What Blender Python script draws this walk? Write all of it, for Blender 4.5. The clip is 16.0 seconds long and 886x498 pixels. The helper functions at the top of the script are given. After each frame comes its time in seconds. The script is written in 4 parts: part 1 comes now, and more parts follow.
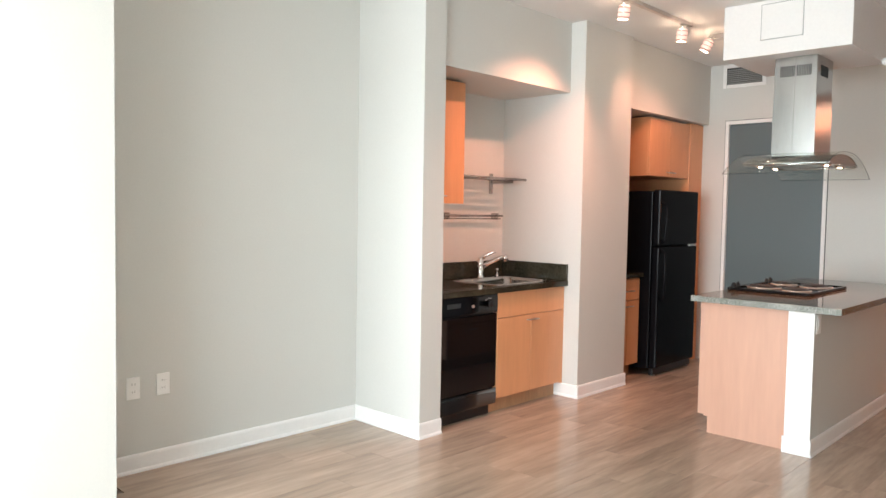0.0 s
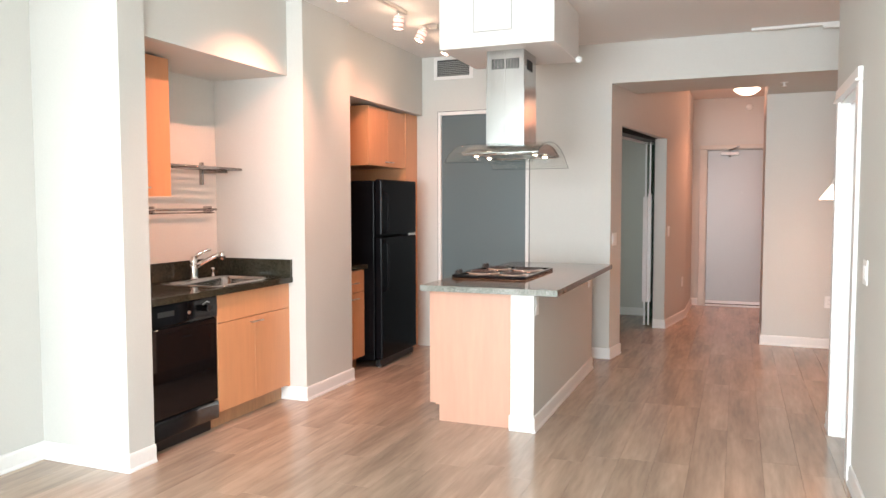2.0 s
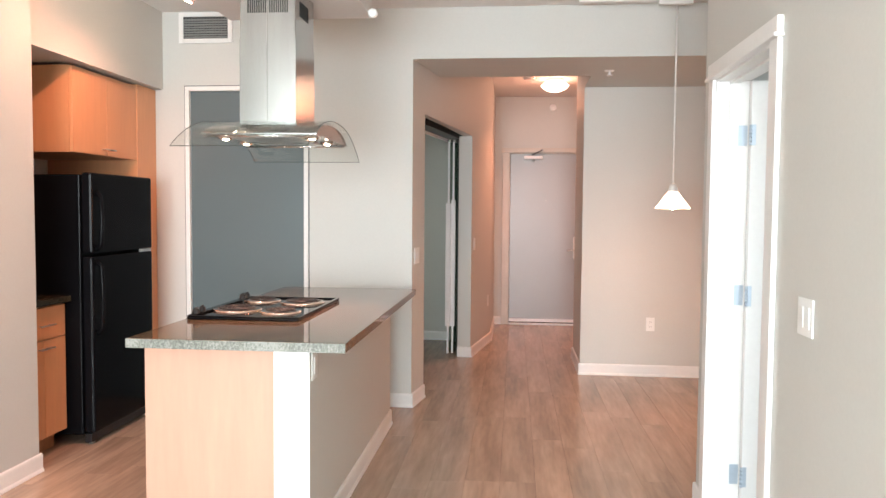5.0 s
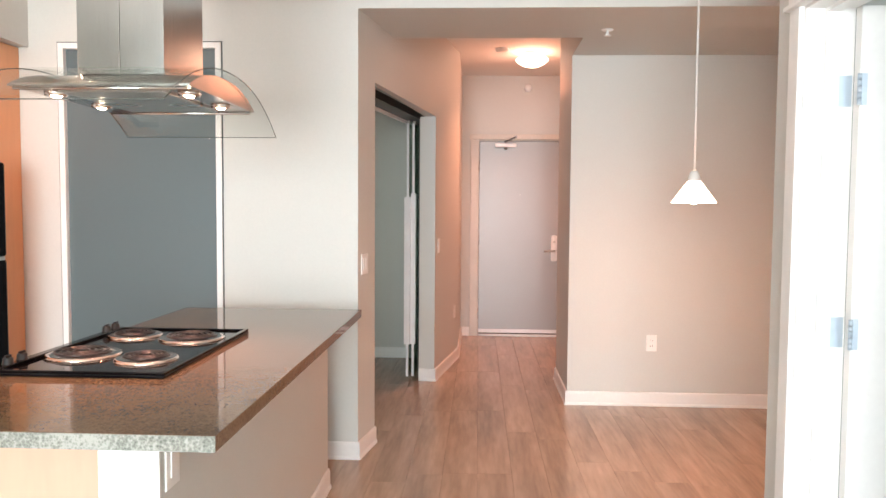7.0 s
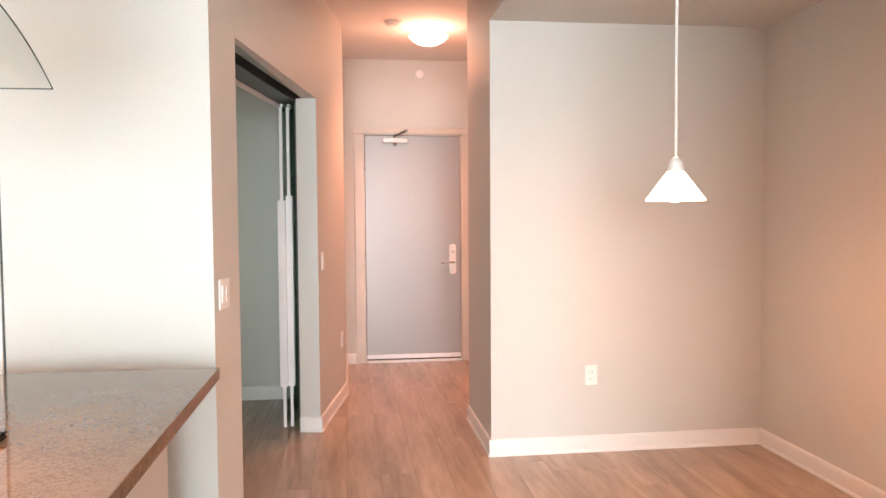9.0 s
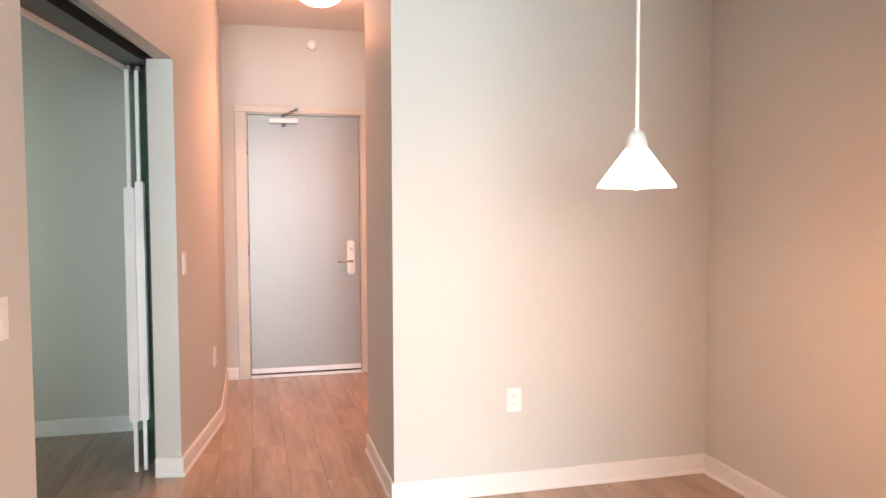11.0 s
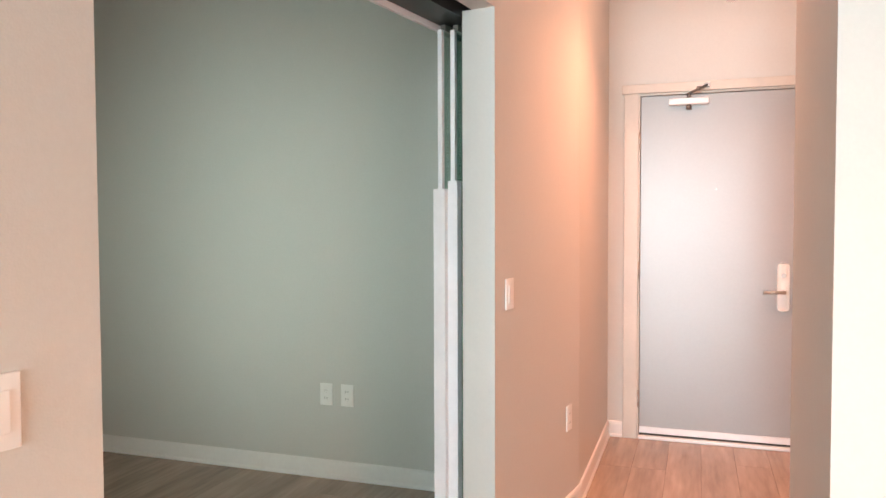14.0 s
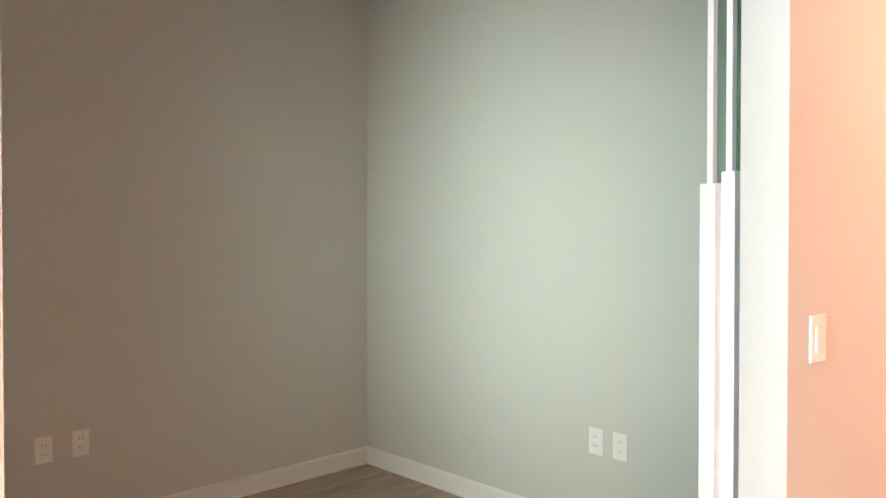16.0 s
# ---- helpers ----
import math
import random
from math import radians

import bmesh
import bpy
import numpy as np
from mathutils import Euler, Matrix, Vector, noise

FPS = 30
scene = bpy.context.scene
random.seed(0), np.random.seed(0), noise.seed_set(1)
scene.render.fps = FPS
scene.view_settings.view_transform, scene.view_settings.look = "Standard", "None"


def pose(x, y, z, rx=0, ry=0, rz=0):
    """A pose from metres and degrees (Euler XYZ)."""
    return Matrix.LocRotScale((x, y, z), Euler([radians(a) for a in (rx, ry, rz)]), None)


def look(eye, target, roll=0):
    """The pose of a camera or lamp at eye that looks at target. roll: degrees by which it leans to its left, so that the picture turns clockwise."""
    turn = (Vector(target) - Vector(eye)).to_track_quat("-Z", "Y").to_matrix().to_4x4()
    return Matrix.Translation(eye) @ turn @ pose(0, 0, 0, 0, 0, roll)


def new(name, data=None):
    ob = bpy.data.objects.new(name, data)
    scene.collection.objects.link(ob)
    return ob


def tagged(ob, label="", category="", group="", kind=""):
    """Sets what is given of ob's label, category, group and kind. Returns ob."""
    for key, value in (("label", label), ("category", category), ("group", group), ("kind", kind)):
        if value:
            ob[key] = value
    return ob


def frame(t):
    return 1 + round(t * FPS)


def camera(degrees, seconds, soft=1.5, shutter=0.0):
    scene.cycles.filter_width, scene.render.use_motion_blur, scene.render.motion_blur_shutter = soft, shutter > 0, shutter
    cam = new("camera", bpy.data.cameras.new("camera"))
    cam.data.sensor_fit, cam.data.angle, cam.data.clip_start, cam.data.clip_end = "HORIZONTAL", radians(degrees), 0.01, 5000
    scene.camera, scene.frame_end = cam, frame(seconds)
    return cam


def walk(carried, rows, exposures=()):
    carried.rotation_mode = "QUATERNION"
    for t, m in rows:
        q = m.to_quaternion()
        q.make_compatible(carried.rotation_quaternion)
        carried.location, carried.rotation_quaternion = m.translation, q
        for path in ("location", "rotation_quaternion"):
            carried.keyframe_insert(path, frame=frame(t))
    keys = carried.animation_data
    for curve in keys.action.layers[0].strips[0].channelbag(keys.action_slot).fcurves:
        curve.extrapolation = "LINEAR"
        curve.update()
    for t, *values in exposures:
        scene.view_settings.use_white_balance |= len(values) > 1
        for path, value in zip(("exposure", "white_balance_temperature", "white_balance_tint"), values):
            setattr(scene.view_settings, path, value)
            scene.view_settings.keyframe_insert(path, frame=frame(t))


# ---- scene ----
cam = camera(61.6, 16.0)
PATH = [
    (0, (0.006, 0.427, 1.402), (-1.377, 1.868, 1.298), 1.0),
    (0.5, (-0.067, 0.472, 1.425), (-1.299, 2.044, 1.323), 0.7),
    (1, (-0.143, 0.477, 1.412), (-1.216, 2.162, 1.321), -0.2),
    (1.5, (-0.199, 0.521, 1.4), (-1.096, 2.306, 1.297), -0.5),
    (2, (-0.255, 0.635, 1.401), (-0.992, 2.491, 1.28), -0.1),
    (2.5, (-0.327, 0.818, 1.401), (-0.898, 2.731, 1.282), 0.0),
    (3, (-0.399, 1.05, 1.4), (-0.826, 3.001, 1.277), -0.2),
    (3.5, (-0.458, 1.313, 1.393), (-0.755, 3.287, 1.277), -0.5),
    (4, (-0.498, 1.6, 1.402), (-0.749, 3.581, 1.295), 0.2),
    (4.2, (-0.523, 1.709, 1.395), (-0.763, 3.692, 1.295), 0.4),
    (6.5, (-0.638, 3.035, 1.407), (-0.752, 5.028, 1.301), 0.1),
    (7, (-0.657, 3.333, 1.397), (-0.753, 5.327, 1.286), 0.4),
    (7.5, (-0.695, 3.609, 1.391), (-0.745, 5.606, 1.285), 0.2),
    (8, (-0.715, 3.906, 1.392), (-0.714, 5.904, 1.297), 0.2),
    (8.5, (-0.773, 4.196, 1.386), (-0.67, 6.191, 1.29), -0.3),
    (9, (-0.809, 4.488, 1.382), (-0.559, 6.47, 1.29), -0.4),
    (9.5, (-0.814, 4.749, 1.384), (-0.365, 6.696, 1.301), 0.1),
    (9.7, (-0.831, 4.813, 1.377), (-0.282, 6.734, 1.285), -0.4),
    (11.8, (-0.486, 5.643, 1.373), (-0.149, 7.61, 1.25), 0.3),
    (12, (-0.463, 5.74, 1.379), (-0.249, 7.725, 1.261), 0.4),
    (12.5, (-0.437, 5.969, 1.373), (-0.489, 7.966, 1.266), 0.3),
    (13, (-0.432, 6.194, 1.381), (-0.678, 8.177, 1.287), -1.1),
    (13.5, (-0.369, 6.44, 1.38), (-0.825, 8.385, 1.295), -0.9),
    (14, (-0.32, 6.677, 1.361), (-0.968, 8.568, 1.285), -0.2),
    (14.5, (-0.295, 6.897, 1.364), (-1.158, 8.7, 1.29), -0.4),
    (15, (-0.265, 7.108, 1.361), (-1.362, 8.779, 1.291), -0.1),
    (15.5, (-0.304, 7.293, 1.365), (-1.545, 8.86, 1.287), 0.2),
    (16, (-0.307, 7.437, 1.337), (-1.746, 8.826, 1.306), 0.0),
]
EXPOSURES = [(0.0, 0.02, 6500, 10), (0.5, 0.22, 6500, 10), (1.0, 0.33, 6500, 10), (2.5, 0.36, 6500, 10), (4.0, 0.43, 6500, 10), (6.5, 0.72, 6500, 10), (7.0, 0.78, 6500, 10), (8.0, 0.9, 6500, 10), (9.0, 1.05, 6500, 10), (9.7, 1.08, 6450, 9), (12.0, 1.15, 6000, 1), (13.5, 1.22, 6050, 2), (14.5, 1.4, 6100, 3), (15.0, 1.52, 6100, 3), (16.0, 1.97, 6100, 2)]
walk(cam, [(t, look(eye, target, roll)) for t, eye, target, roll in PATH], EXPOSURES)

# ---- world, sun, large lights ----
world = bpy.data.worlds.new("sky_world")
scene.world = world
world.use_nodes = True
wn, wl = world.node_tree.nodes, world.node_tree.links
sky = wn.new("ShaderNodeTexSky")
sky.sky_type = "NISHITA"
sky.sun_disc = False
sky.sun_elevation, sky.sun_rotation = radians(48), radians(200)
wl.new(sky.outputs["Color"], wn["Background"].inputs["Color"])
wn["Background"].inputs["Strength"].default_value = 0.12

WARM = (1.0, 0.42, 0.27)
SALMON = (1.0, 0.36, 0.20)


def lamp(name, kind, m, energy, color, size=0.1, size_y=None, spot=None, blend=0.5, spread=None):
    data = bpy.data.lights.new(name, kind)
    data.energy, data.color = energy, color
    if kind == "AREA":
        data.shape, data.size, data.size_y = "RECTANGLE", size, size_y or size
        data.spread = radians(spread or 180)
    elif kind == "SUN":
        data.angle = size
    else:
        data.shadow_soft_size = size
    if kind == "SPOT":
        data.spot_size, data.spot_blend = radians(spot), blend
    ob = new(name, data)
    ob.matrix_world = m
    return ob


lamp("sun", "SUN", look((0, -6, 8), (0.6, 0, 0)), 2.0, (1.0, 0.95, 0.88), radians(0.5))
# daylight standing in the openings of the windows behind the walk and in the bedroom
lamp("window_daylight", "AREA", look((-1.45, -1.55, 1.4), (-1.45, 4, -1.0)), 335, (0.86, 0.955, 1.0), 3.3, 2.4, spread=156)
lamp("bedroom_daylight", "AREA", look((1.9, 1.8, 1.4), (1.9, 5, 1.4)), 30, (0.85, 0.935, 1.0), 2.0, 1.8)
# electric lamps
lamp("hall_lamp", "POINT", pose(-0.187, 10.22, 2.56), 6, SALMON, 0.12)
lamp("hall_lamp_down", "AREA", pose(-0.187, 10.22, 2.63), 10.5, SALMON, 0.24, 0.24, spread=130)
lamp("pendant_bulb", "POINT", pose(0.455, 7.255, 1.44), 23, (1.0, 0.35, 0.16), 0.10)
# daylight that the frosted pane of the kitchen passes on into the den
lamp("pane_daylight", "AREA", look((-2.52, 7.53, 1.35), (-2.5, 10.1, 1.25)), 3.25, (0.90, 1.0, 0.90), 0.84, 1.9, spread=72)
SPOTS = ((4.77, -3.8, 4.5, 0.55, 112, 98), (5.59, -3.6, 6.5, 0.9, 27, 100), (6.07, -3.4, 6.75, 0.8, 27, 96), (6.62, -2.8, 7.36, 1.7, 3, 80))
for y, tx, ty, tz, power, cone in SPOTS:
    lamp("track_spot", "SPOT", look((-2.58, y + 0.005, 2.648), (tx, ty, tz)), power, WARM, 0.008, spot=cone, blend=0.95)
for x in (-1.97, -1.55):
    for y in (5.60, 5.88):
        lamp("hood_spot", "SPOT", look((x, y, 1.715), (x, y, 0.9)), 9, WARM, 0.02, spot=84, blend=0.7)

# ---- materials ----


def material(name, color, rough=0.5, metal=0.0, noise_scale=40.0, vary=0.06, bump=0.05, coarse=3.0, coarse_vary=0.05,
             stretch=(1, 1, 1), per_piece=0.0, island=False, coat=0.0, rough_vary=0.1, bump_scale=None, spec=0.5, emit=0.0, emit_color=None):
    m = bpy.data.materials.new(name)
    m.use_nodes = True
    n, l = m.node_tree.nodes, m.node_tree.links
    b = n["Principled BSDF"]
    co = n.new("ShaderNodeTexCoord")
    mp = n.new("ShaderNodeMapping")
    mp.inputs["Scale"].default_value = stretch
    l.new(co.outputs["Object"], mp.inputs["Vector"])
    vec = mp.outputs["Vector"]
    fine = n.new("ShaderNodeTexNoise")
    fine.inputs["Scale"].default_value, fine.inputs["Detail"].default_value = noise_scale, 6
    big = n.new("ShaderNodeTexNoise")
    big.inputs["Scale"].default_value, big.inputs["Detail"].default_value = coarse, 3
    l.new(vec, fine.inputs["Vector"]), l.new(vec, big.inputs["Vector"])

    def spread(src, amount):
        r = n.new("ShaderNodeMapRange")
        r.inputs["From Min"].default_value, r.inputs["From Max"].default_value = 0.3, 0.7
        r.inputs["To Min"].default_value, r.inputs["To Max"].default_value = 1 - amount, 1 + amount
        l.new(src, r.inputs["Value"])
        return r.outputs["Result"]

    def times(a, c):
        t = n.new("ShaderNodeMath")
        t.operation = "MULTIPLY"
        l.new(a, t.inputs[0]), l.new(c, t.inputs[1])
        return t.outputs[0]

    k = times(spread(fine.outputs["Fac"], vary), spread(big.outputs["Fac"], coarse_vary))
    if per_piece:
        src = n.new("ShaderNodeNewGeometry").outputs["Random Per Island"] if island else n.new("ShaderNodeObjectInfo").outputs["Random"]
        r = n.new("ShaderNodeMapRange")
        r.inputs["To Min"].default_value, r.inputs["To Max"].default_value = 1 - per_piece, 1 + per_piece
        l.new(src, r.inputs["Value"])
        k = times(k, r.outputs["Result"])
        off = n.new("ShaderNodeVectorMath")
        off.operation = "SCALE"
        off.inputs[0].default_value = (17.0, 31.0, 5.0)
        l.new(src, off.inputs["Scale"])
        l.new(off.outputs["Vector"], mp.inputs["Location"])
    sc = n.new("ShaderNodeVectorMath")
    sc.operation = "SCALE"
    sc.inputs[0].default_value = color
    l.new(k, sc.inputs["Scale"])
    l.new(sc.outputs["Vector"], b.inputs["Base Color"])
    rr = n.new("ShaderNodeMapRange")
    rr.inputs["To Min"].default_value, rr.inputs["To Max"].default_value = max(0.02, rough - rough_vary * rough), min(1, rough + rough_vary * rough)
    l.new(big.outputs["Fac"], rr.inputs["Value"])
    l.new(rr.outputs["Result"], b.inputs["Roughness"])
    b.inputs["Metallic"].default_value = metal
    b.inputs["Specular IOR Level"].default_value = spec
    b.inputs["Coat Weight"].default_value = coat
    b.inputs["Coat Roughness"].default_value = 0.08
    if bump:
        bp = n.new("ShaderNodeBump")
        bp.inputs["Strength"].default_value, bp.inputs["Distance"].default_value = bump, 0.004
        src = fine
        if bump_scale:
            src = n.new("ShaderNodeTexNoise")
            src.inputs["Scale"].default_value, src.inputs["Detail"].default_value = bump_scale, 3
            l.new(co.outputs["Object"], src.inputs["Vector"])
        l.new(src.outputs["Fac"], bp.inputs["Height"])
        l.new(bp.outputs["Normal"], b.inputs["Normal"])
    if emit:
        b.inputs["Emission Color"].default_value = (*(emit_color or color), 1)
        b.inputs["Emission Strength"].default_value = emit
    return m


def glass(name, color, gloss=1.0):
    """A thin clear pane: it lets light straight through and mirrors by Fresnel."""
    m = bpy.data.materials.new(name)
    m.use_nodes = True
    n, l = m.node_tree.nodes, m.node_tree.links
    n.remove(n["Principled BSDF"])
    clear, shine, mix, lw = n.new("ShaderNodeBsdfTransparent"), n.new("ShaderNodeBsdfGlossy"), n.new("ShaderNodeMixShader"), n.new("ShaderNodeLayerWeight")
    clear.inputs["Color"].default_value = (*color, 1)
    shine.inputs["Roughness"].default_value = 0.02
    power, scaled = n.new("ShaderNodeMath"), n.new("ShaderNodeMath")
    power.operation, power.inputs[1].default_value = "POWER", 4.0
    scaled.operation, scaled.inputs[1].default_value, scaled.inputs[2].default_value = "MULTIPLY_ADD", 0.6 * gloss, 0.04 * gloss
    l.new(lw.outputs["Facing"], power.inputs[0]), l.new(power.outputs[0], scaled.inputs[0])
    l.new(scaled.outputs[0], mix.inputs[0]), l.new(clear.outputs[0], mix.inputs[1]), l.new(shine.outputs[0], mix.inputs[2])
    l.new(mix.outputs[0], n["Material Output"].inputs["Surface"])
    return m


def granite(name, dark, mid, light, rough=0.12):
    m = bpy.data.materials.new(name)
    m.use_nodes = True
    n, l = m.node_tree.nodes, m.node_tree.links
    b = n["Principled BSDF"]
    co = n.new("ShaderNodeTexCoord")
    a = n.new("ShaderNodeTexNoise")
    a.inputs["Scale"].default_value, a.inputs["Detail"].default_value, a.inputs["Roughness"].default_value = 90, 8, 0.7
    v = n.new("ShaderNodeTexVoronoi")
    v.inputs["Scale"].default_value = 160
    cloud = n.new("ShaderNodeTexNoise")
    cloud.inputs["Scale"].default_value, cloud.inputs["Detail"].default_value = 7, 4
    for q in (a, v, cloud):
        l.new(co.outputs["Object"], q.inputs["Vector"])
    add = n.new("ShaderNodeMath")
    add.operation = "MULTIPLY_ADD"
    add.inputs[1].default_value = 0.35
    l.new(v.outputs["Distance"], add.inputs[0]), l.new(a.outputs["Fac"], add.inputs[2])
    add2 = n.new("ShaderNodeMath")
    add2.operation = "MULTIPLY_ADD"
    add2.inputs[1].default_value = 0.45
    l.new(cloud.outputs["Fac"], add2.inputs[0]), l.new(add.outputs[0], add2.inputs[2])
    ramp = n.new("ShaderNodeValToRGB")
    e = ramp.color_ramp.elements
    e[0].position, e[0].color = 0.62, (*dark, 1)
    e[1].position, e[1].color = 1.0, (*light, 1)
    k = ramp.color_ramp.elements.new(0.82)
    k.color = (*mid, 1)
    l.new(add2.outputs[0], ramp.inputs["Fac"])
    l.new(ramp.outputs["Color"], b.inputs["Base Color"])
    b.inputs["Roughness"].default_value = rough
    b.inputs["Specular IOR Level"].default_value = 0.33
    return m


WALL = material("wall_paint", (0.607, 0.605, 0.572), 0.55, noise_scale=90, vary=0.015, bump=0.10, coarse=0.8, coarse_vary=0.02, bump_scale=220)
CEIL = material("ceiling_paint", (0.80, 0.79, 0.77), 0.8, noise_scale=60, vary=0.015, bump=0.12, coarse=0.7, coarse_vary=0.015, bump_scale=160)
TRIM = material("white_trim_paint", (0.82, 0.81, 0.79), 0.35, noise_scale=50, vary=0.015, bump=0.03, coarse=2, coarse_vary=0.02)
CASING = material("beige_trim_paint", (0.62, 0.56, 0.49), 0.4, noise_scale=50, vary=0.02, bump=0.03)
DOORGREY = material("grey_door_paint", (0.37, 0.385, 0.39), 0.32, spec=0.62, rough_vary=0.05, noise_scale=60, vary=0.015, bump=0.05, coarse=1.5, coarse_vary=0.03, bump_scale=120)
PLANK = material("plank_wood", (0.41, 0.302, 0.228), 0.22, noise_scale=9, vary=0.12, bump=0.04, coarse=2.0, coarse_vary=0.20, stretch=(4.2, 0.5, 1), per_piece=0.05)
PLANKFAR = material("plank_wood_joined", (0.41, 0.302, 0.228), 0.22, noise_scale=9, vary=0.12, bump=0.04, coarse=2.0, coarse_vary=0.20, stretch=(4.2, 0.5, 1), per_piece=0.05, island=True)
SUBFLOOR = material("plank_joint_dark", (0.20, 0.145, 0.11), 0.8)
CARPET = material("carpet_grey", (0.42, 0.41, 0.38), 0.95, noise_scale=300, vary=0.2, bump=0.4)
MAPLE = material("maple_veneer", (0.66, 0.318, 0.155), 0.38, noise_scale=7, vary=0.03, bump=0.01, coarse=1.2, coarse_vary=0.035, stretch=(6, 6, 0.7), per_piece=0.03)
# same maple as the doors; daylight on the island's end is in the colour
MAPLEDAYLIT = material("maple_end_daylit", (0.60, 0.345, 0.25), 0.38, noise_scale=7, vary=0.03, bump=0.01, coarse=1.2, coarse_vary=0.035, stretch=(6, 6, 0.7))
TOEKICK = material("toe_kick_wood", (0.45, 0.25, 0.13), 0.5, noise_scale=8, vary=0.1, stretch=(6, 6, 1))
GRANITE = granite("granite_brown", (0.115, 0.068, 0.040), (0.155, 0.097, 0.057), (0.21, 0.14, 0.085), 0.06)
GRANITEDARK = granite("granite_green_black", (0.009, 0.010, 0.007), (0.020, 0.020, 0.014), (0.05, 0.047, 0.032))
GRANITEEDGE = granite("granite_sawn_edge", (0.10, 0.105, 0.09), (0.19, 0.195, 0.17), (0.33, 0.33, 0.30), 0.3)
STEEL = material("brushed_steel", (0.40, 0.40, 0.39), 0.17, 1.0, noise_scale=30, vary=0.03, bump=0.012, stretch=(9, 9, 0.5), coarse=2, coarse_vary=0.03)
HOODSTEEL = material("hood_brushed_steel", (0.46, 0.46, 0.45), 0.19, 1.0, noise_scale=30, vary=0.04, bump=0.10, stretch=(9, 9, 0.5), coarse=2, coarse_vary=0.05, bump_scale=5)
ARMSTEEL = material("dull_steel", (0.30, 0.29, 0.28), 0.35, 1.0, vary=0.04, bump=0.01)
CHROME = material("chrome", (0.80, 0.79, 0.77), 0.10, 1.0, vary=0.01, bump=0)
HINGE = material("zinc_hinge", (0.50, 0.58, 0.66), 0.3, 0.3, vary=0.03, bump=0.01)
SPOTGLASS = material("lit_frosted_spot_glass", (0.8, 0.6, 0.55), 0.25, vary=0.02, bump=0, emit=0.55, emit_color=(1.0, 0.55, 0.45))
NICKEL = material("satin_nickel", (0.62, 0.60, 0.57), 0.28, 1.0, vary=0.02, bump=0.01)
ALU = material("pale_aluminium", (0.86, 0.87, 0.89), 0.35, 0.0, vary=0.02, bump=0.01)
BLACKGLOSS = material("black_gloss_enamel", (0.005, 0.005, 0.006), 0.04, vary=0.03, bump=0.003, spec=0.28)
BLACKFRIDGE = material("black_textured_enamel", (0.005, 0.005, 0.006), 0.16, noise_scale=260, vary=0.1, bump=0.06, spec=0.07)
BLACKPLASTIC = material("black_plastic", (0.010, 0.010, 0.011), 0.35, noise_scale=120, vary=0.1, bump=0.04)
WHITEPLASTIC = material("white_plastic", (0.85, 0.85, 0.83), 0.3, vary=0.01, bump=0.01)
COIL = material("coil_element", (0.045, 0.04, 0.04), 0.35, 0.6, vary=0.1)
# chrome tinted warm: lamp light mirrored in the drip pans is in the colour
WARMCHROME = material("warm_tinted_chrome", (0.78, 0.66, 0.60), 0.12, 1.0, vary=0.03, bump=0.01)
FROST = material("frosted_glass_blue_grey", (0.115, 0.15, 0.158), 0.30, vary=0.01, bump=0, coarse=0.5, coarse_vary=0.04, rough_vary=0.0)
# for gaskets and for dark strips set into gaps; carries the hinge gap's shade
DARKGAP = material("dark_gasket_and_gaps", (0.055, 0.065, 0.062), 0.5, vary=0.05)
CLEAR = glass("hood_glass", (0.965, 0.98, 0.972), 0.4)
GLASSEDGE = material("glass_edge", (0.07, 0.085, 0.08), 0.2, vary=0.05, bump=0)
PANELGLASS = glass("sliding_panel_glass", (0.72, 0.82, 0.78), 0.8)
WINDOWGLASS = glass("window_glass", (1, 1, 1))
SHADEGLOW = material("lit_opal_glass", (0.9, 0.85, 0.78), 0.3, vary=0.01, bump=0, emit=4, emit_color=(1.0, 0.70, 0.52))
BULBGLOW = material("lit_bulb", (1, 0.9, 0.8), 0.3, vary=0.01, bump=0, emit=70, emit_color=(1.0, 0.72, 0.50))
VENTGREY = material("vent_seam_grey", (0.30, 0.31, 0.30), 0.5, vary=0.03)
# near-black that stands in for shade inside vents, slots and gaps
DARKVENT = material("vent_shadow_grey", (0.03, 0.033, 0.033), 0.7)

# ---- building helpers ----


def box(bm, x0, x1, y0, y1, z0, z1, bevel=0.0, seg=2):
    m = Matrix.Translation(((x0 + x1) / 2, (y0 + y1) / 2, (z0 + z1) / 2)) @ Matrix.Diagonal((abs(x1 - x0), abs(y1 - y0), abs(z1 - z0), 1))
    r = bmesh.ops.create_cube(bm, size=1, matrix=m)
    if bevel:
        es = {e for v in r["verts"] for e in v.link_edges}
        bmesh.ops.bevel(bm, geom=list(es), offset=bevel, segments=seg, profile=0.5, affect="EDGES")
    return bm


def boxes(*specs, bevel=0.0):
    bm = bmesh.new()
    for s in specs:
        box(bm, *s, bevel=bevel)
    return bm


def prism(bm, poly, z0, z1):
    lo = [bm.verts.new((x, y, z0)) for x, y in poly]
    hi = [bm.verts.new((x, y, z1)) for x, y in poly]
    n = len(poly)
    bm.faces.new(lo[::-1]), bm.faces.new(hi)
    for i in range(n):
        bm.faces.new((lo[i], lo[(i + 1) % n], hi[(i + 1) % n], hi[i]))
    bmesh.ops.recalc_face_normals(bm, faces=bm.faces[:])
    return bm


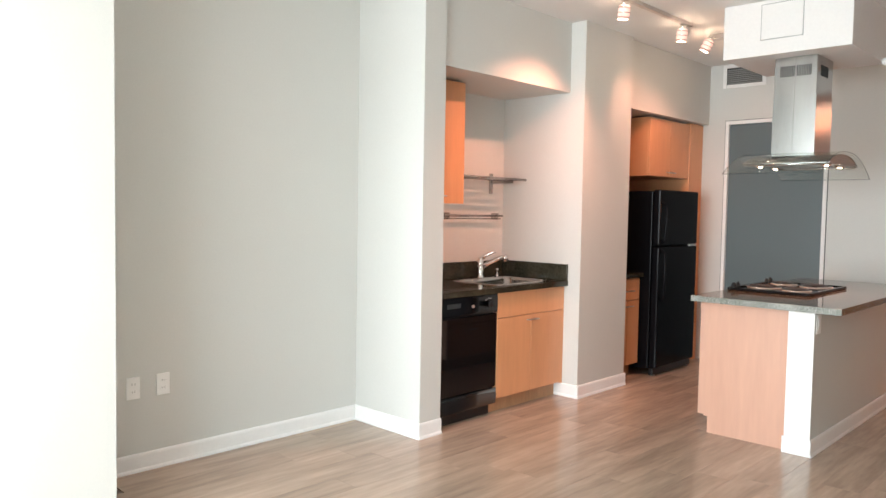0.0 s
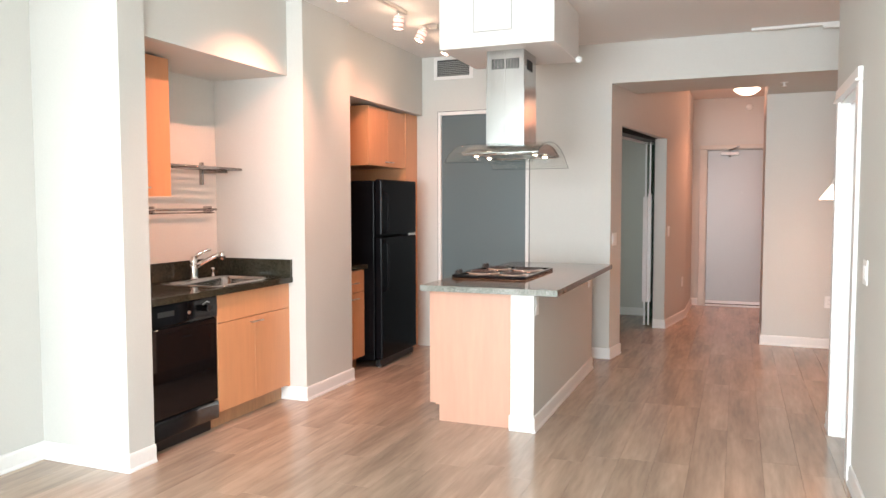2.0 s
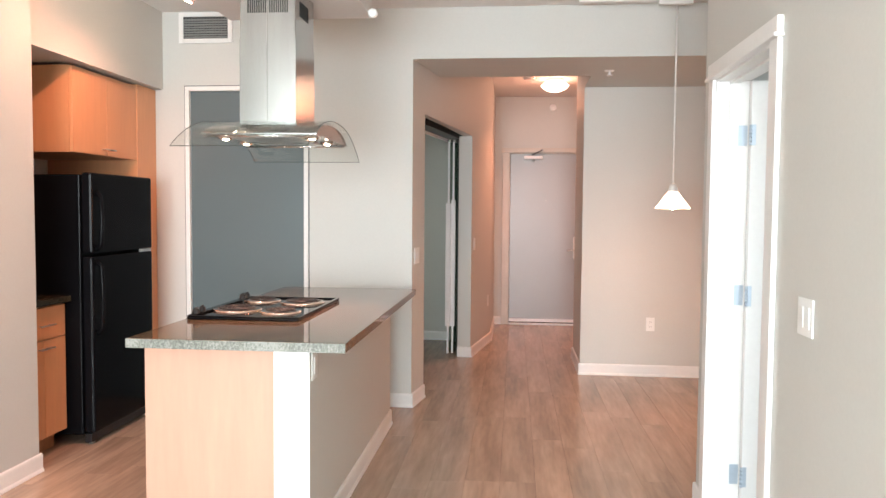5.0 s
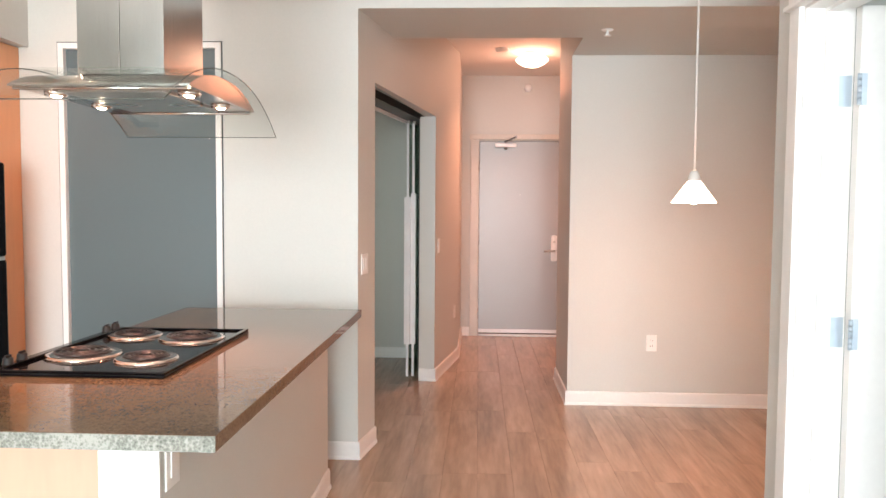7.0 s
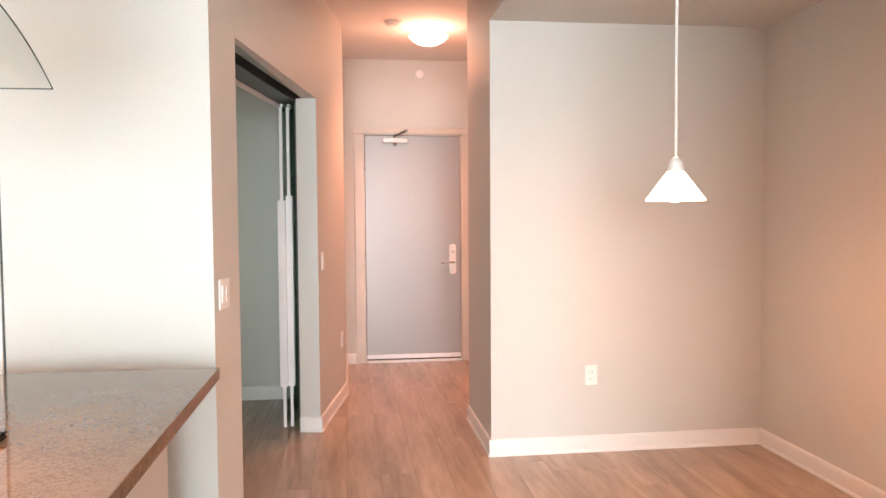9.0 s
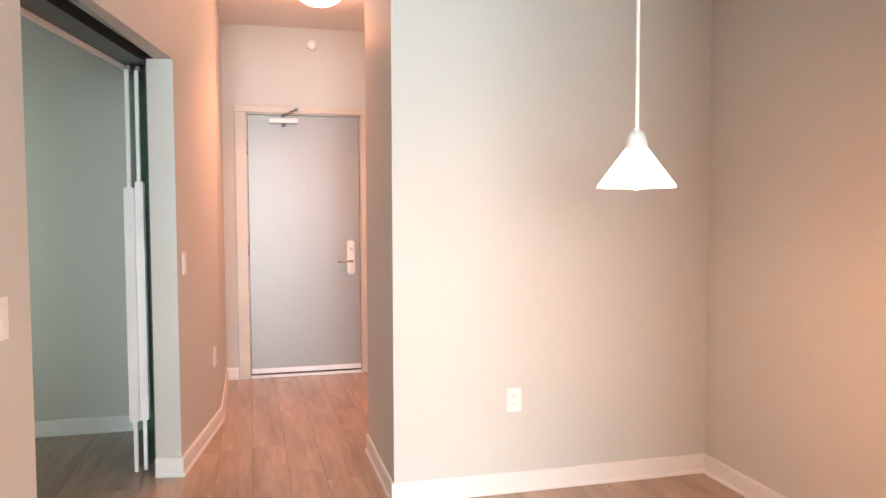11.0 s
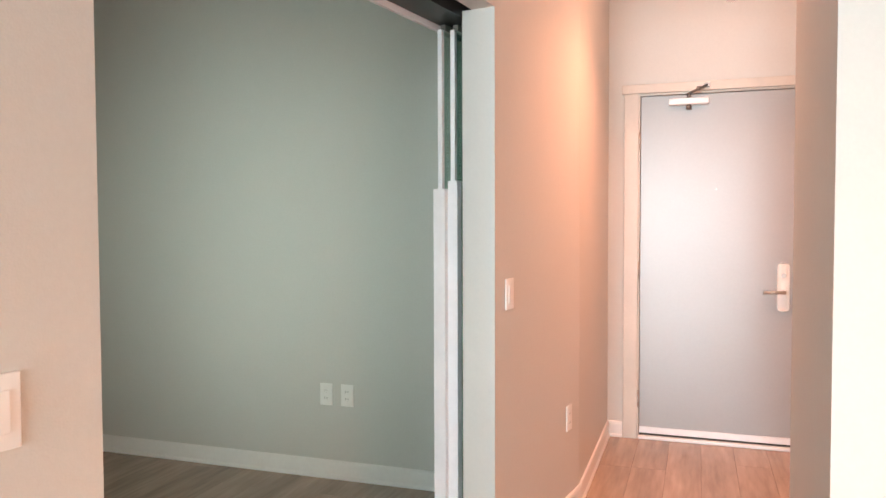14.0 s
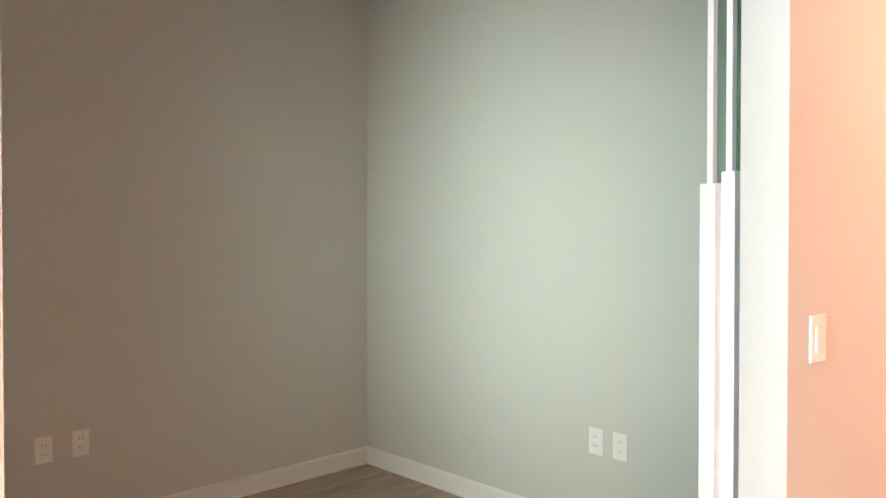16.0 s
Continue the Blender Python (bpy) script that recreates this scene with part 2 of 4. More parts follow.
def lathe(bm, prof, m=None, steps=32):
    """Turn (radius, height) pairs round the z axis."""
    m = m or Matrix.Identity(4)
    rings = []
    for r, z in prof:
        if r < 1e-6:
            rings.append([bm.verts.new(m @ Vector((0, 0, z)))])
        else:
            rings.append([bm.verts.new(m @ Vector((r * math.cos(2 * math.pi * i / steps), r * math.sin(2 * math.pi * i / steps), z))) for i in range(steps)])
    for a, b in zip(rings, rings[1:]):
        for i in range(steps):
            j = (i + 1) % steps
            if len(a) == 1 and len(b) > 1:
                bm.faces.new((a[0], b[j], b[i]))
            elif len(b) == 1 and len(a) > 1:
                bm.faces.new((a[i], a[j], b[0]))
            elif len(a) > 1:
                bm.faces.new((a[i], a[j], b[j], b[i]))
    for f in bm.faces:
        f.smooth = True
    return bm


def tube(bm, pts, r, sides=10, cap=True):
    pts = [Vector(p) for p in pts]
    rings = []
    side = None
    for i, p in enumerate(pts):
        d = (pts[min(i + 1, len(pts) - 1)] - pts[max(i - 1, 0)]).normalized()
        if side is None:
            side = d.cross(Vector((0, 0, 1)) if abs(d.z) < 0.9 else Vector((1, 0, 0))).normalized()
        else:
            side = (side - d * side.dot(d)).normalized()
        up = d.cross(side)
        rr = r[i] if isinstance(r, (list, tuple)) else r
        rings.append([bm.verts.new(p + rr * (math.cos(2 * math.pi * k / sides) * side + math.sin(2 * math.pi * k / sides) * up)) for k in range(sides)])
    for a, b in zip(rings, rings[1:]):
        for k in range(sides):
            bm.faces.new((a[k], a[(k + 1) % sides], b[(k + 1) % sides], b[k])).smooth = True
    if cap:
        bm.faces.new(rings[0][::-1]), bm.faces.new(rings[-1])
    bmesh.ops.recalc_face_normals(bm, faces=bm.faces[:])
    return bm


def mesh_of(name, bm, mat, origin=(0, 0, 0)):
    if any(origin):
        bmesh.ops.translate(bm, verts=bm.verts[:], vec=-Vector(origin))
    me = bpy.data.meshes.new(name)
    bm.to_mesh(me)
    bm.free()
    me.materials.append(mat)
    return me


def structure(name, bm, mat, label="", category=""):
    return tagged(new(name, mesh_of(name, bm, mat)), label, category, kind="structure")


def thing(name, at, label, category, group=""):
    ob = new(name)
    ob.location = at
    ob.empty_display_size = 0.1
    return tagged(ob, label, category, group)


def base_of(ob):
    while ob.parent:
        ob = ob.parent
    return ob


def part(name, bm, mat, parent, label=""):
    """Links a bmesh in world coordinates as one mesh object under a thing or a part."""
    ob = new(name, mesh_of(name, bm, mat, tuple(base_of(parent).location)))
    ob.parent = parent
    return tagged(ob, label)


def single(name, bm, mat, at, label, category, group=""):
    ob = new(name, mesh_of(name, bm, mat, at))
    ob.location = at
    return tagged(ob, label, category, group)


# ---- plan (metres) ----
H = 2.815           # ceiling
HS = 2.462          # dropped soffit over the dining end
YB = 7.36           # kitchen end wall
AX, AY = -1.316, YB  # corner where the slanting hall wall begins
SL = 0.164         # its slant, x per y
KY = 10.215
KX = AX + SL * (KY - AY)
UL = math.hypot(1, SL)
UX, UY = SL / UL, 1 / UL      # along the slanting wall
NX, NY = -UY, UX              # towards the den


def slant(s, n):
    return AX + UX * s + NX * n, AY + UY * s + NY * n


S1 = (7.664 - AY) * UL
S2 = (9.25 - AY) * UL
SK = (KY - AY) * UL
TW = 0.128
YS = -1.6           # window wall behind the walk
YE = 11.418          # entry wall

# ---- floor, ceiling, walls ----
floor = structure("floor", boxes((-4.1, 1.85, YS - 0.2, 11.8, -0.12, -0.009)), SUBFLOOR, "wood plank floor of the flat, grey-brown, lightly worn", "floor")
structure("bedroom_floor", boxes((0.36, 3.6, 1.5, 5.78, -0.011, 0.006)), CARPET, "pale grey carpet floor in the side room", "floor")
structure("ceiling", boxes((-4.1, 3.7, YS - 0.2, 11.8, H, H + 0.15)), CEIL, "flat white painted ceiling", "ceiling")
bm = bmesh.new()
box(bm, -4.0, -3.80, 1.62, 3.58, 0, H)
structure("wall_west_niche", bm, WALL, "warm grey painted wall of the shallow niche", "wall")
structure("wall_west_near", boxes((-4.0, -3.2, YS, 1.745, 0, H)), WALL, "warm grey painted wall beside the windows", "wall")
structure("wall_nib", boxes((-4.0, -3.19, 3.575, 3.757, 0, H)), WALL, "short warm grey wall stub beside the dishwasher", "wall")
structure("wall_sink_back", boxes((-4.0, -3.85, 3.757, 5.141, 0, H)), WALL, "warm grey painted wall behind the sink", "wall")
structure("soffit_sink", boxes((-3.85, -3.22, 3.757, 5.141, 2.30, H)), WALL, "painted soffit above the sink recess", "soffit")
structure("wall_column", boxes((-4.0, -3.092, 5.141, 5.815, 0, H)), WALL, "warm grey painted wall column between sink and fridge", "wall")
structure("wall_fridge_back", boxes((-4.0, -3.86, 5.815, YB, 0, H)), WALL, "warm grey painted wall behind the fridge", "wall")
structure("soffit_fridge", boxes((-3.86, -3.14, 5.815, YB, 2.262, H)), WALL, "painted soffit above the fridge cabinets", "soffit")
# end wall of the kitchen, with the tall frosted pane let into it
PX0, PX1, PZ1 = -2.979, -2.058, 2.29
bm = bmesh.new()
box(bm, -4.0, PX0, YB, YB + 0.14, 0, H)
box(bm, PX1, AX, YB, YB + 0.14, 0, H)
box(bm, PX0, PX1, YB, YB + 0.14, PZ1, H)
structure("wall_kitchen_end", bm, WALL, "warm grey painted end wall of the kitchen", "wall")
# slanting hall wall with the wide doorway to the den
bm = bmesh.new()
prism(bm, [(AX, AY), slant(S1, 0), slant(S1, TW), (AX, YB + 0.14)], 0, 2.118)
prism(bm, [slant(S2, 0), (KX, KY), (-0.850, YE), (-1.0, YE), slant(SK, TW), slant(S2, TW)], 0, 2.118)
prism(bm, [(AX, AY), (KX, KY), (-0.850, YE), (-1.0, YE), slant(SK, TW), (AX - 0.0, YB + 0.14)], 2.118, H)
structure("wall_hall_west", bm, WALL, "slightly slanting painted hall wall with a wide doorway", "wall")
structure("wall_den_west", boxes((-4.06, -3.783, YB + 0.14, 10.31, 0, H)), WALL, "painted side wall of the den", "wall")
structure("wall_den_north", boxes((-3.783, -1.0, 10.168, 10.31, 0, H)), WALL, "painted back wall of the den", "wall")
# entry wall with its door opening
DX0, DX1, DZ = -0.672, 0.247, 2.133
bm = bmesh.new()
box(bm, -1.0, DX0, YE, YE + 0.14, 0, H)
box(bm, DX1, 1.2, YE, YE + 0.14, 0, H)
box(bm, DX0, DX1, YE, YE + 0.14, DZ, H)
structure("wall_entry", bm, WALL, "painted wall round the entry door", "wall")
structure("wall_outer_corridor", boxes((-1.0, 1.2, YE + 0.3, YE + 0.4, 0, H)), WALL, "plain wall beyond the entry door", "wall")
structure("wall_hall_east", boxes((1.05, 1.19, 9.40, YE, 0, H)), WALL, "painted far side wall of the entry hall", "wall")
structure("wall_partition", boxes((-0.018, 1.618, 8.614, 9.40, 0, H)), WALL, "warm grey painted partition wall beside the hall", "wall")
structure("wall_dining_east", boxes((1.618, 1.765, 5.66, 9.40, 0, H)), WALL, "painted side wall of the dining end", "wall")
bm = bmesh.new()
prism(bm, [(AX, YB + 0.0005), (1.618, YB + 0.0005), (1.618, 8.614), (-0.018, 8.614), (-0.018, 8.074), (AX + SL * (8.074 - YB) + 0.001, 8.074)], HS, H - 0.001)
structure("soffit_dining", bm, WALL, "dropped painted soffit over the dining end", "soffit")
# wall with the side room's doorway
WE = 0.428
OY0, OY1, OZ = 4.845, 5.600, 2.002
bm = bmesh.new()
box(bm, 0.294, WE, YS, OY0, 0, H)
box(bm, 0.294, WE, OY1, 5.79, 0, H)
box(bm, 0.294, WE, OY0, OY1, OZ, H)
structure("wall_east", bm, WALL, "warm grey painted wall with a doorway to the side room", "wall")
structure("wall_bedroom_north", boxes((WE, 3.6, 5.675, 5.79, 0, H)), WALL, "painted wall between side room and dining end", "wall")
structure("wall_bedroom_east", boxes((3.6, 3.74, 1.5, 5.79, 0, H)), WALL, "painted wall of the side room", "wall")


def window_wall(x0, x1, y0, y1, a, b, z0, z1):
    return boxes((x0, a, y0, y1, 0, H), (b, x1, y0, y1, 0, H), (a, b, y0, y1, 0, z0), (a, b, y0, y1, z1, H))


structure("wall_bedroom_south", window_wall(WE, 3.6, 1.5, 1.618, 0.8, 3.0, 0.4, 2.4), WALL, "painted window wall of the side room", "wall")
structure("wall_south", window_wall(-4.0, 0.306, YS - 0.14, YS, -3.1, 0.2, 0.2, 2.6), WALL, "painted window wall behind the walk", "wall")


def window(name, x0, x1, y0, y1, z0, z1, bars):
    w = tagged(new(name), "white framed window letting in daylight", "window", kind="structure")
    f = 0.05
    part("window_frame", boxes((x0, x0 + f, y0, y1, z0, z1), (x1 - f, x1, y0, y1, z0, z1), (x0 + f, x1 - f, y0, y1, z0, z0 + f), (x0 + f, x1 - f, y0, y1, z1 - f, z1)), TRIM, w)
    step = (x1 - x0) / (bars + 1)
    for i in range(bars):
        cx = x0 + step * (i + 1)
        part("mullion", boxes((cx - 0.025, cx + 0.025, y0, y1, z0 + f, z1 - f)), TRIM, w)
    for i in range(bars + 1):
        g = part("pane", boxes((x0 + step * i + 0.02, x0 + step * (i + 1) - 0.02, (y0 + y1) / 2 - 0.004, (y0 + y1) / 2 + 0.004, z0 + 0.04, z1 - 0.04)), WINDOWGLASS, w)
        g.visible_shadow = False


window("window_1", -3.1, 0.2, YS - 0.11, YS - 0.04, 0.2, 2.6, 2)
window("window_2", 0.8, 3.0, 1.53, 1.60, 0.4, 2.4, 1)
structure("ground", boxes((-400, 400, -400, 400, -3.2, -3.0)), material("outdoor_ground", (0.16, 0.17, 0.13), 0.9, noise_scale=3, vary=0.2, coarse=0.2, coarse_vary=0.2), "plain outdoor ground below the windows", "ground")


# ---- baseboards ----
def baseboard(p, q, left=True, h=0.098):
    """A skirting with a rounded top and a small shoe, from p to q; it stands out to the left of that way or to the right."""
    (x0, y0), (x1, y1) = p, q
    d = Vector((x1 - x0, y1 - y0, 0))
    length = d.length
    d.normalize()
    n = Vector((-d.y, d.x, 0)) if left else Vector((d.y, -d.x, 0))
    prof = [(0.0005, 0.0005), (0.019, 0.0005), (0.0185, 0.010), (0.0145, 0.017), (0.0125, 0.020), (0.0125, h - 0.016), (0.0105, h - 0.006), (0.006, h), (0.0005, h)]
    bm = bmesh.new()
    rings = [[bm.verts.new(Vector((x0, y0, 0)) + d * s + n * a + Vector((0, 0, z))) for a, z in prof] for s in (0, length)]
    k = len(prof)
    for i in range(k):
        bm.faces.new((rings[0][i], rings[0][(i + 1) % k], rings[1][(i + 1) % k], rings[1][i]))
    bm.faces.new(rings[0]), bm.faces.new(rings[1][::-1])
    bmesh.ops.recalc_face_normals(bm, faces=bm.faces[:])
    return structure("baseboard", bm, TRIM, "white painted baseboard along the wall", "baseboard")


E_ = 0.013
baseboard((-3.80, 3.575), (-3.80, 1.745), True)
baseboard((-3.2, 1.745 + E_), (-3.2, YS), True)
baseboard((-3.80, 1.745), (-3.2 + E_, 1.745), True)
baseboard((-3.19 + E_, 3.575), (-3.80, 3.575), True)
baseboard((-3.19, 3.757), (-3.19, 3.575 - E_), True)
baseboard((-3.092 + E_, 5.141), (-3.30, 5.141), True)
baseboard((-3.092, 5.815 + E_), (-3.092, 5.141 - E_), True)
baseboard((-3.092, 5.815), (-3.20, 5.815), False)
baseboard((AX + E_, YB), (PX1 + 0.0, YB), True)
baseboard(slant(S1, 0), slant(-E_, 0), True)
baseboard((KX, KY), slant(S2 - E_, 0), True)
baseboard((-0.850, YE), (KX, KY), True)
baseboard(slant(S2, -E_), slant(S2, TW), True)
baseboard((DX0 - 0.085, YE), (-0.850, YE), True)
baseboard((1.05, YE), (DX1 + 0.085, YE), True)
baseboard((1.618, 8.614), (-0.018 - E_, 8.614), True)
baseboard((-0.018, 8.614 - E_), (-0.018, 9.40), True)
baseboard((1.618, 5.79), (1.618, 8.614), True)
baseboard((0.294, OY1 + 0.063), (0.294, 5.79 + E_), True)
baseboard((0.294 - E_, 5.79), (1.618, 5.79), True)
baseboard((0.294, YS), (0.294, OY0 - 0.077), True)
baseboard((-3.783, 10.168), (-3.783, YB + 0.14), True)
baseboard((-1.0, 10.168), (-3.783, 10.168), True)
baseboard((3.6, 5.675), (1.35, 5.665), True)

# ---- doors ----
# entry door
door = tagged(new("door_1"), "closed grey painted entry door with a lever lock", "door", kind="structure")
YD = YE + 0.012
part("door_leaf", boxes((DX0 + 0.016, DX1 - 0.016, YD, YD + 0.045, 0.045, DZ - 0.016), bevel=0.002), DOORGREY, door)
part("jamb", boxes((DX0, DX0 + 0.012, YE + 0.002, YE + 0.14, 0, DZ), (DX1 - 0.012, DX1, YE + 0.002, YE + 0.14, 0, DZ), (DX0 + 0.012, DX1 - 0.012, YE + 0.002, YE + 0.14, DZ - 0.012, DZ)), CASING, door)
part("casing", boxes((DX0 - 0.082, DX0 + 0.004, YE - 0.02, YE, 0, DZ), (DX1 - 0.004, DX1 + 0.082, YE - 0.02, YE, 0, DZ), bevel=0.003), CASING, door)
part("header_casing", boxes((DX0 - 0.095, DX1 + 0.095, YE - 0.026, YE, DZ, DZ + 0.055), bevel=0.003), CASING, door)
part("sweep", boxes((DX0 + 0.016, DX1 - 0.016, YD - 0.008, YD - 0.001, 0.035, 0.075), bevel=0.002), ALU, door, "pale metal door sweep")
part("threshold", boxes((DX0 + 0.012, DX1 - 0.012, YE - 0.02, YE + 0.13, 0.0, 0.022), bevel=0.006), ALU, door)
plate = part("lock_plate", boxes((0.124, 0.190, YD - 0.022, YD - 0.001, 0.824, 1.108), bevel=0.02), WHITEPLASTIC, door, "white rounded lock escutcheon")
bm = bmesh.new()
tube(bm, [(0.157, YD - 0.02, 0.937), (0.157, YD - 0.06, 0.937)], 0.012)
tube(bm, [(0.166, YD - 0.06, 0.937), (0.106, YD - 0.066, 0.937), (0.046, YD - 0.06, 0.934)], 0.010)
part("lever", bm, NICKEL, plate, "satin metal lever handle")
bm = bmesh.new()
tube(bm, [(0.157, YD - 0.018, 1.035), (0.157, YD - 0.03, 1.035)], 0.014)
part("lock_cylinder", bm, NICKEL, plate)
part("peephole", tube(bmesh.new(), [(-0.216, YD - 0.004, 1.545), (-0.216, YD + 0.01, 1.545)], 0.005), NICKEL, door)
closer = part("door_closer", boxes((-0.492, -0.262, YD - 0.06, YD - 0.001, 2.05, 2.09), bevel=0.008), ALU, door, "pale metal door closer")
bm = bmesh.new()
tube(bm, [(-0.377, YD - 0.035, 2.052), (-0.377, YD - 0.035, 2.024)], 0.016)
tube(bm, [(-0.377, YD - 0.035, 2.09), (-0.377, YD - 0.035, 2.112)], 0.012)
part("spindle", bm, ARMSTEEL, closer)
bm = bmesh.new()
tube(bm, [(-0.385, YD - 0.040, 2.112), (-0.350, YD - 0.08, 2.122), (-0.322, YD - 0.125, 2.126)], 0.008)
tube(bm, [(-0.322, YD - 0.125, 2.134), (-0.300, YD - 0.08, 2.144), (-0.275, YD - 0.052, 2.160)], 0.008)
tube(bm, [(-0.322, YD - 0.125, 2.118), (-0.322, YD - 0.125, 2.142)], 0.011)
part("closer_arm", bm, ARMSTEEL, closer, "folded steel closer arm")
part("shoe", boxes((-0.292, -0.258, YE - 0.044, YE - 0.0262, 2.148, 2.172), bevel=0.003), ARMSTEEL, closer)
# near-black filler below the sweep, its colour stands for the gap's shade
part("bottom_gap", boxes((DX0 + 0.016, DX1 - 0.016, YD - 0.004, YD + 0.03, 0.0225, 0.0345)), DARKVENT, door, "dark strip standing in for the shaded gap under the door")
for z in (0.25, 1.05, 1.85):
    part("hinge", tube(bmesh.new(), [(DX0 + 0.01, YE - 0.004, z - 0.05), (DX0 + 0.01, YE - 0.004, z + 0.05)], 0.008), NICKEL, door)

# side room doorway: jamb, casing and the door leaf standing wide open
door2 = tagged(new("door_2"), "white door standing open in a white cased doorway", "door", kind="structure")
JX = WE + 0.004
part("jamb", boxes((0.290, JX, OY1 - 0.018, OY1 + 0.004, 0, OZ), (0.290, JX, OY0 - 0.004, OY0 + 0.018, 0, OZ), (0.290, JX, OY0 + 0.018, OY1 - 0.018, OZ - 0.018, OZ + 0.004)), TRIM, door2)
part("door_stop", boxes((0.345, 0.385, OY1 - 0.029, OY1 - 0.018, 0, OZ - 0.018), (0.345, 0.385, OY0 + 0.018, OY0 + 0.029, 0, OZ - 0.018), (0.345, 0.385, OY0 + 0.029, OY1 - 0.029, OZ - 0.029, OZ - 0.018)), TRIM, door2)
for y0, y1 in ((OY1 - 0.008, OY1 + 0.062), (OY0 - 0.076, OY0 + 0.008)):
    part("casing", boxes((0.274, 0.2935, y0, y1, 0, OZ - 0.008), bevel=0.004), TRIM, door2)
part("header_casing", boxes((0.270, 0.2935, OY0 - 0.078, OY1 + 0.064, OZ + 0.006, OZ + 0.064), bevel=0.003), TRIM, door2)
part("header_fillet", boxes((0.258, 0.2935, OY0 - 0.086, OY1 + 0.074, OZ - 0.008, OZ + 0.006), bevel=0.003), TRIM, door2)
LX = JX - 0.001
# dark strip added in the hinge gap, where there is only shade
part("door_seal", boxes((JX - 0.0005, JX + 0.010, OY1 - 0.019, OY1 + 0.002, 0.01, OZ - 0.02)), DARKGAP, door2, "dark strip standing in for shade in the hinge gap")
leaf = part("door_leaf", boxes((LX, LX + 0.72, OY1 - 0.056, OY1 - 0.020, 0.012, OZ - 0.02), bevel=0.002), TRIM, door2)
for z in (0.22, 1.035, 1.745):
    bm = boxes((JX - 0.046, JX - 0.006, OY1 - 0.0205, OY1 - 0.0182, z - 0.045, z + 0.045), (LX + 0.002, LX + 0.020, OY1 - 0.0585, OY1 - 0.0562, z - 0.045, z + 0.045), bevel=0.0008)
    part("hinge_leaf", bm, HINGE, door2, "steel butt hinge leaf")
    bm = bmesh.new()
    for k in range(5):
        tube(bm, [(LX - 0.003, OY1 - 0.061, z - 0.045 + k * 0.018), (LX - 0.003, OY1 - 0.061, z - 0.0282 + k * 0.018)], 0.006)
    part("hinge", bm, HINGE, door2, "steel hinge barrel")
bm = bmesh.new()
lathe(bm, [(0.0, 0.06), (0.02, 0.058), (0.028, 0.04), (0.022, 0.022), (0.012, 0.016), (0.012, 0.004), (0.03, 0.003), (0.03, 0)], pose(LX + 0.66, OY1 - 0.056, 0.95, 90, 0, 0), 20)
part("door_knob", bm, NICKEL, leaf)

# den doorway: top track and two glass panels parked behind the wall
den = thing("sliding_door", (*slant(S2, 0.19), 0), "two sliding glass panels with aluminium edges, slid open", "sliding door")


def slab(s0, s1, n0, n1, z0, z1):
    return prism(bmesh.new(), [slant(s0, n0), slant(s1, n0), slant(s1, n1), slant(s0, n1)], z0, z1)


part("track", slab(S1 - 0.0, SK + 0.1, TW + 0.004, TW + 0.130, 2.098, 2.15), BLACKPLASTIC, den, "black ceiling track")
part("track_fascia", slab(S1 - 0.0, SK + 0.1, TW + 0.130, TW + 0.144, 2.075, 2.155), ALU, den, "pale aluminium track fascia")
for k, (n0, s0) in enumerate(((TW + 0.050, S2 + 0.055), (TW + 0.090, S2 + 0.03))):
    panel = part("panel", slab(s0 + 0.0125, s0 + 0.98, n0 + 0.011, n0 + 0.021, 0.03, 2.08), PANELGLASS, den, "dark glass sliding panel")
    part("stile", slab(s0 - 0.006, s0 + 0.012, n0 + 0.007, n0 + 0.025, 0.02, 2.07), ALU, panel)
    part("pull_handle", slab(s0 - 0.012, s0 + 0.022, n0 - 0.006, n0 + (0.034 if k == 0 else 0.042), 0.285, 1.480 + 0.03 * (1 - k)), ALU, panel, "long pale aluminium pull")
    part("roller", slab(s0 + 0.02, s0 + 0.09, n0 + 0.006, n0 + 0.026, 2.07, 2.094), NICKEL, panel)
# dark strip in the slot between the panels and the wall end
part("side_seal", slab(S2 + 0.03, S2 + 0.05, TW + 0.002, TW + 0.016, 0.0, 2.094), DARKGAP, den)

# tall frosted pane in the kitchen end wall
pane = tagged(new("window_3"), "tall frosted blue-grey glass panel in a white frame", "frosted panel", kind="structure")
f = 0.032
part("window_frame", boxes((PX0 + 0.006, PX0 + 0.006 + f, YB - 0.012, YB + 0.05, 0.0, PZ1 - 0.006), (PX1 - 0.006 - f, PX1 - 0.006, YB - 0.012, YB + 0.05, 0.0, PZ1 - 0.006), (PX0 + 0.006 + f, PX1 - 0.006 - f, YB - 0.012, YB + 0.05, PZ1 - 0.006 - f, PZ1 - 0.006), bevel=0.002), TRIM, pane)
part("gasket", boxes((PX0, PX0 + 0.006, YB - 0.004, YB + 0.05, 0, PZ1), (PX1 - 0.006, PX1, YB - 0.004, YB + 0.05, 0, PZ1), (PX0 + 0.006, PX1 - 0.006, YB - 0.004, YB + 0.05, PZ1 - 0.006, PZ1)), DARKGAP, pane)
part("pane", boxes((PX0 + 0.006 + f, PX1 - 0.006 - f, YB + 0.018, YB + 0.03, 0.0, PZ1 - 0.006 - f)), FROST, pane, "frosted blue-grey glass")


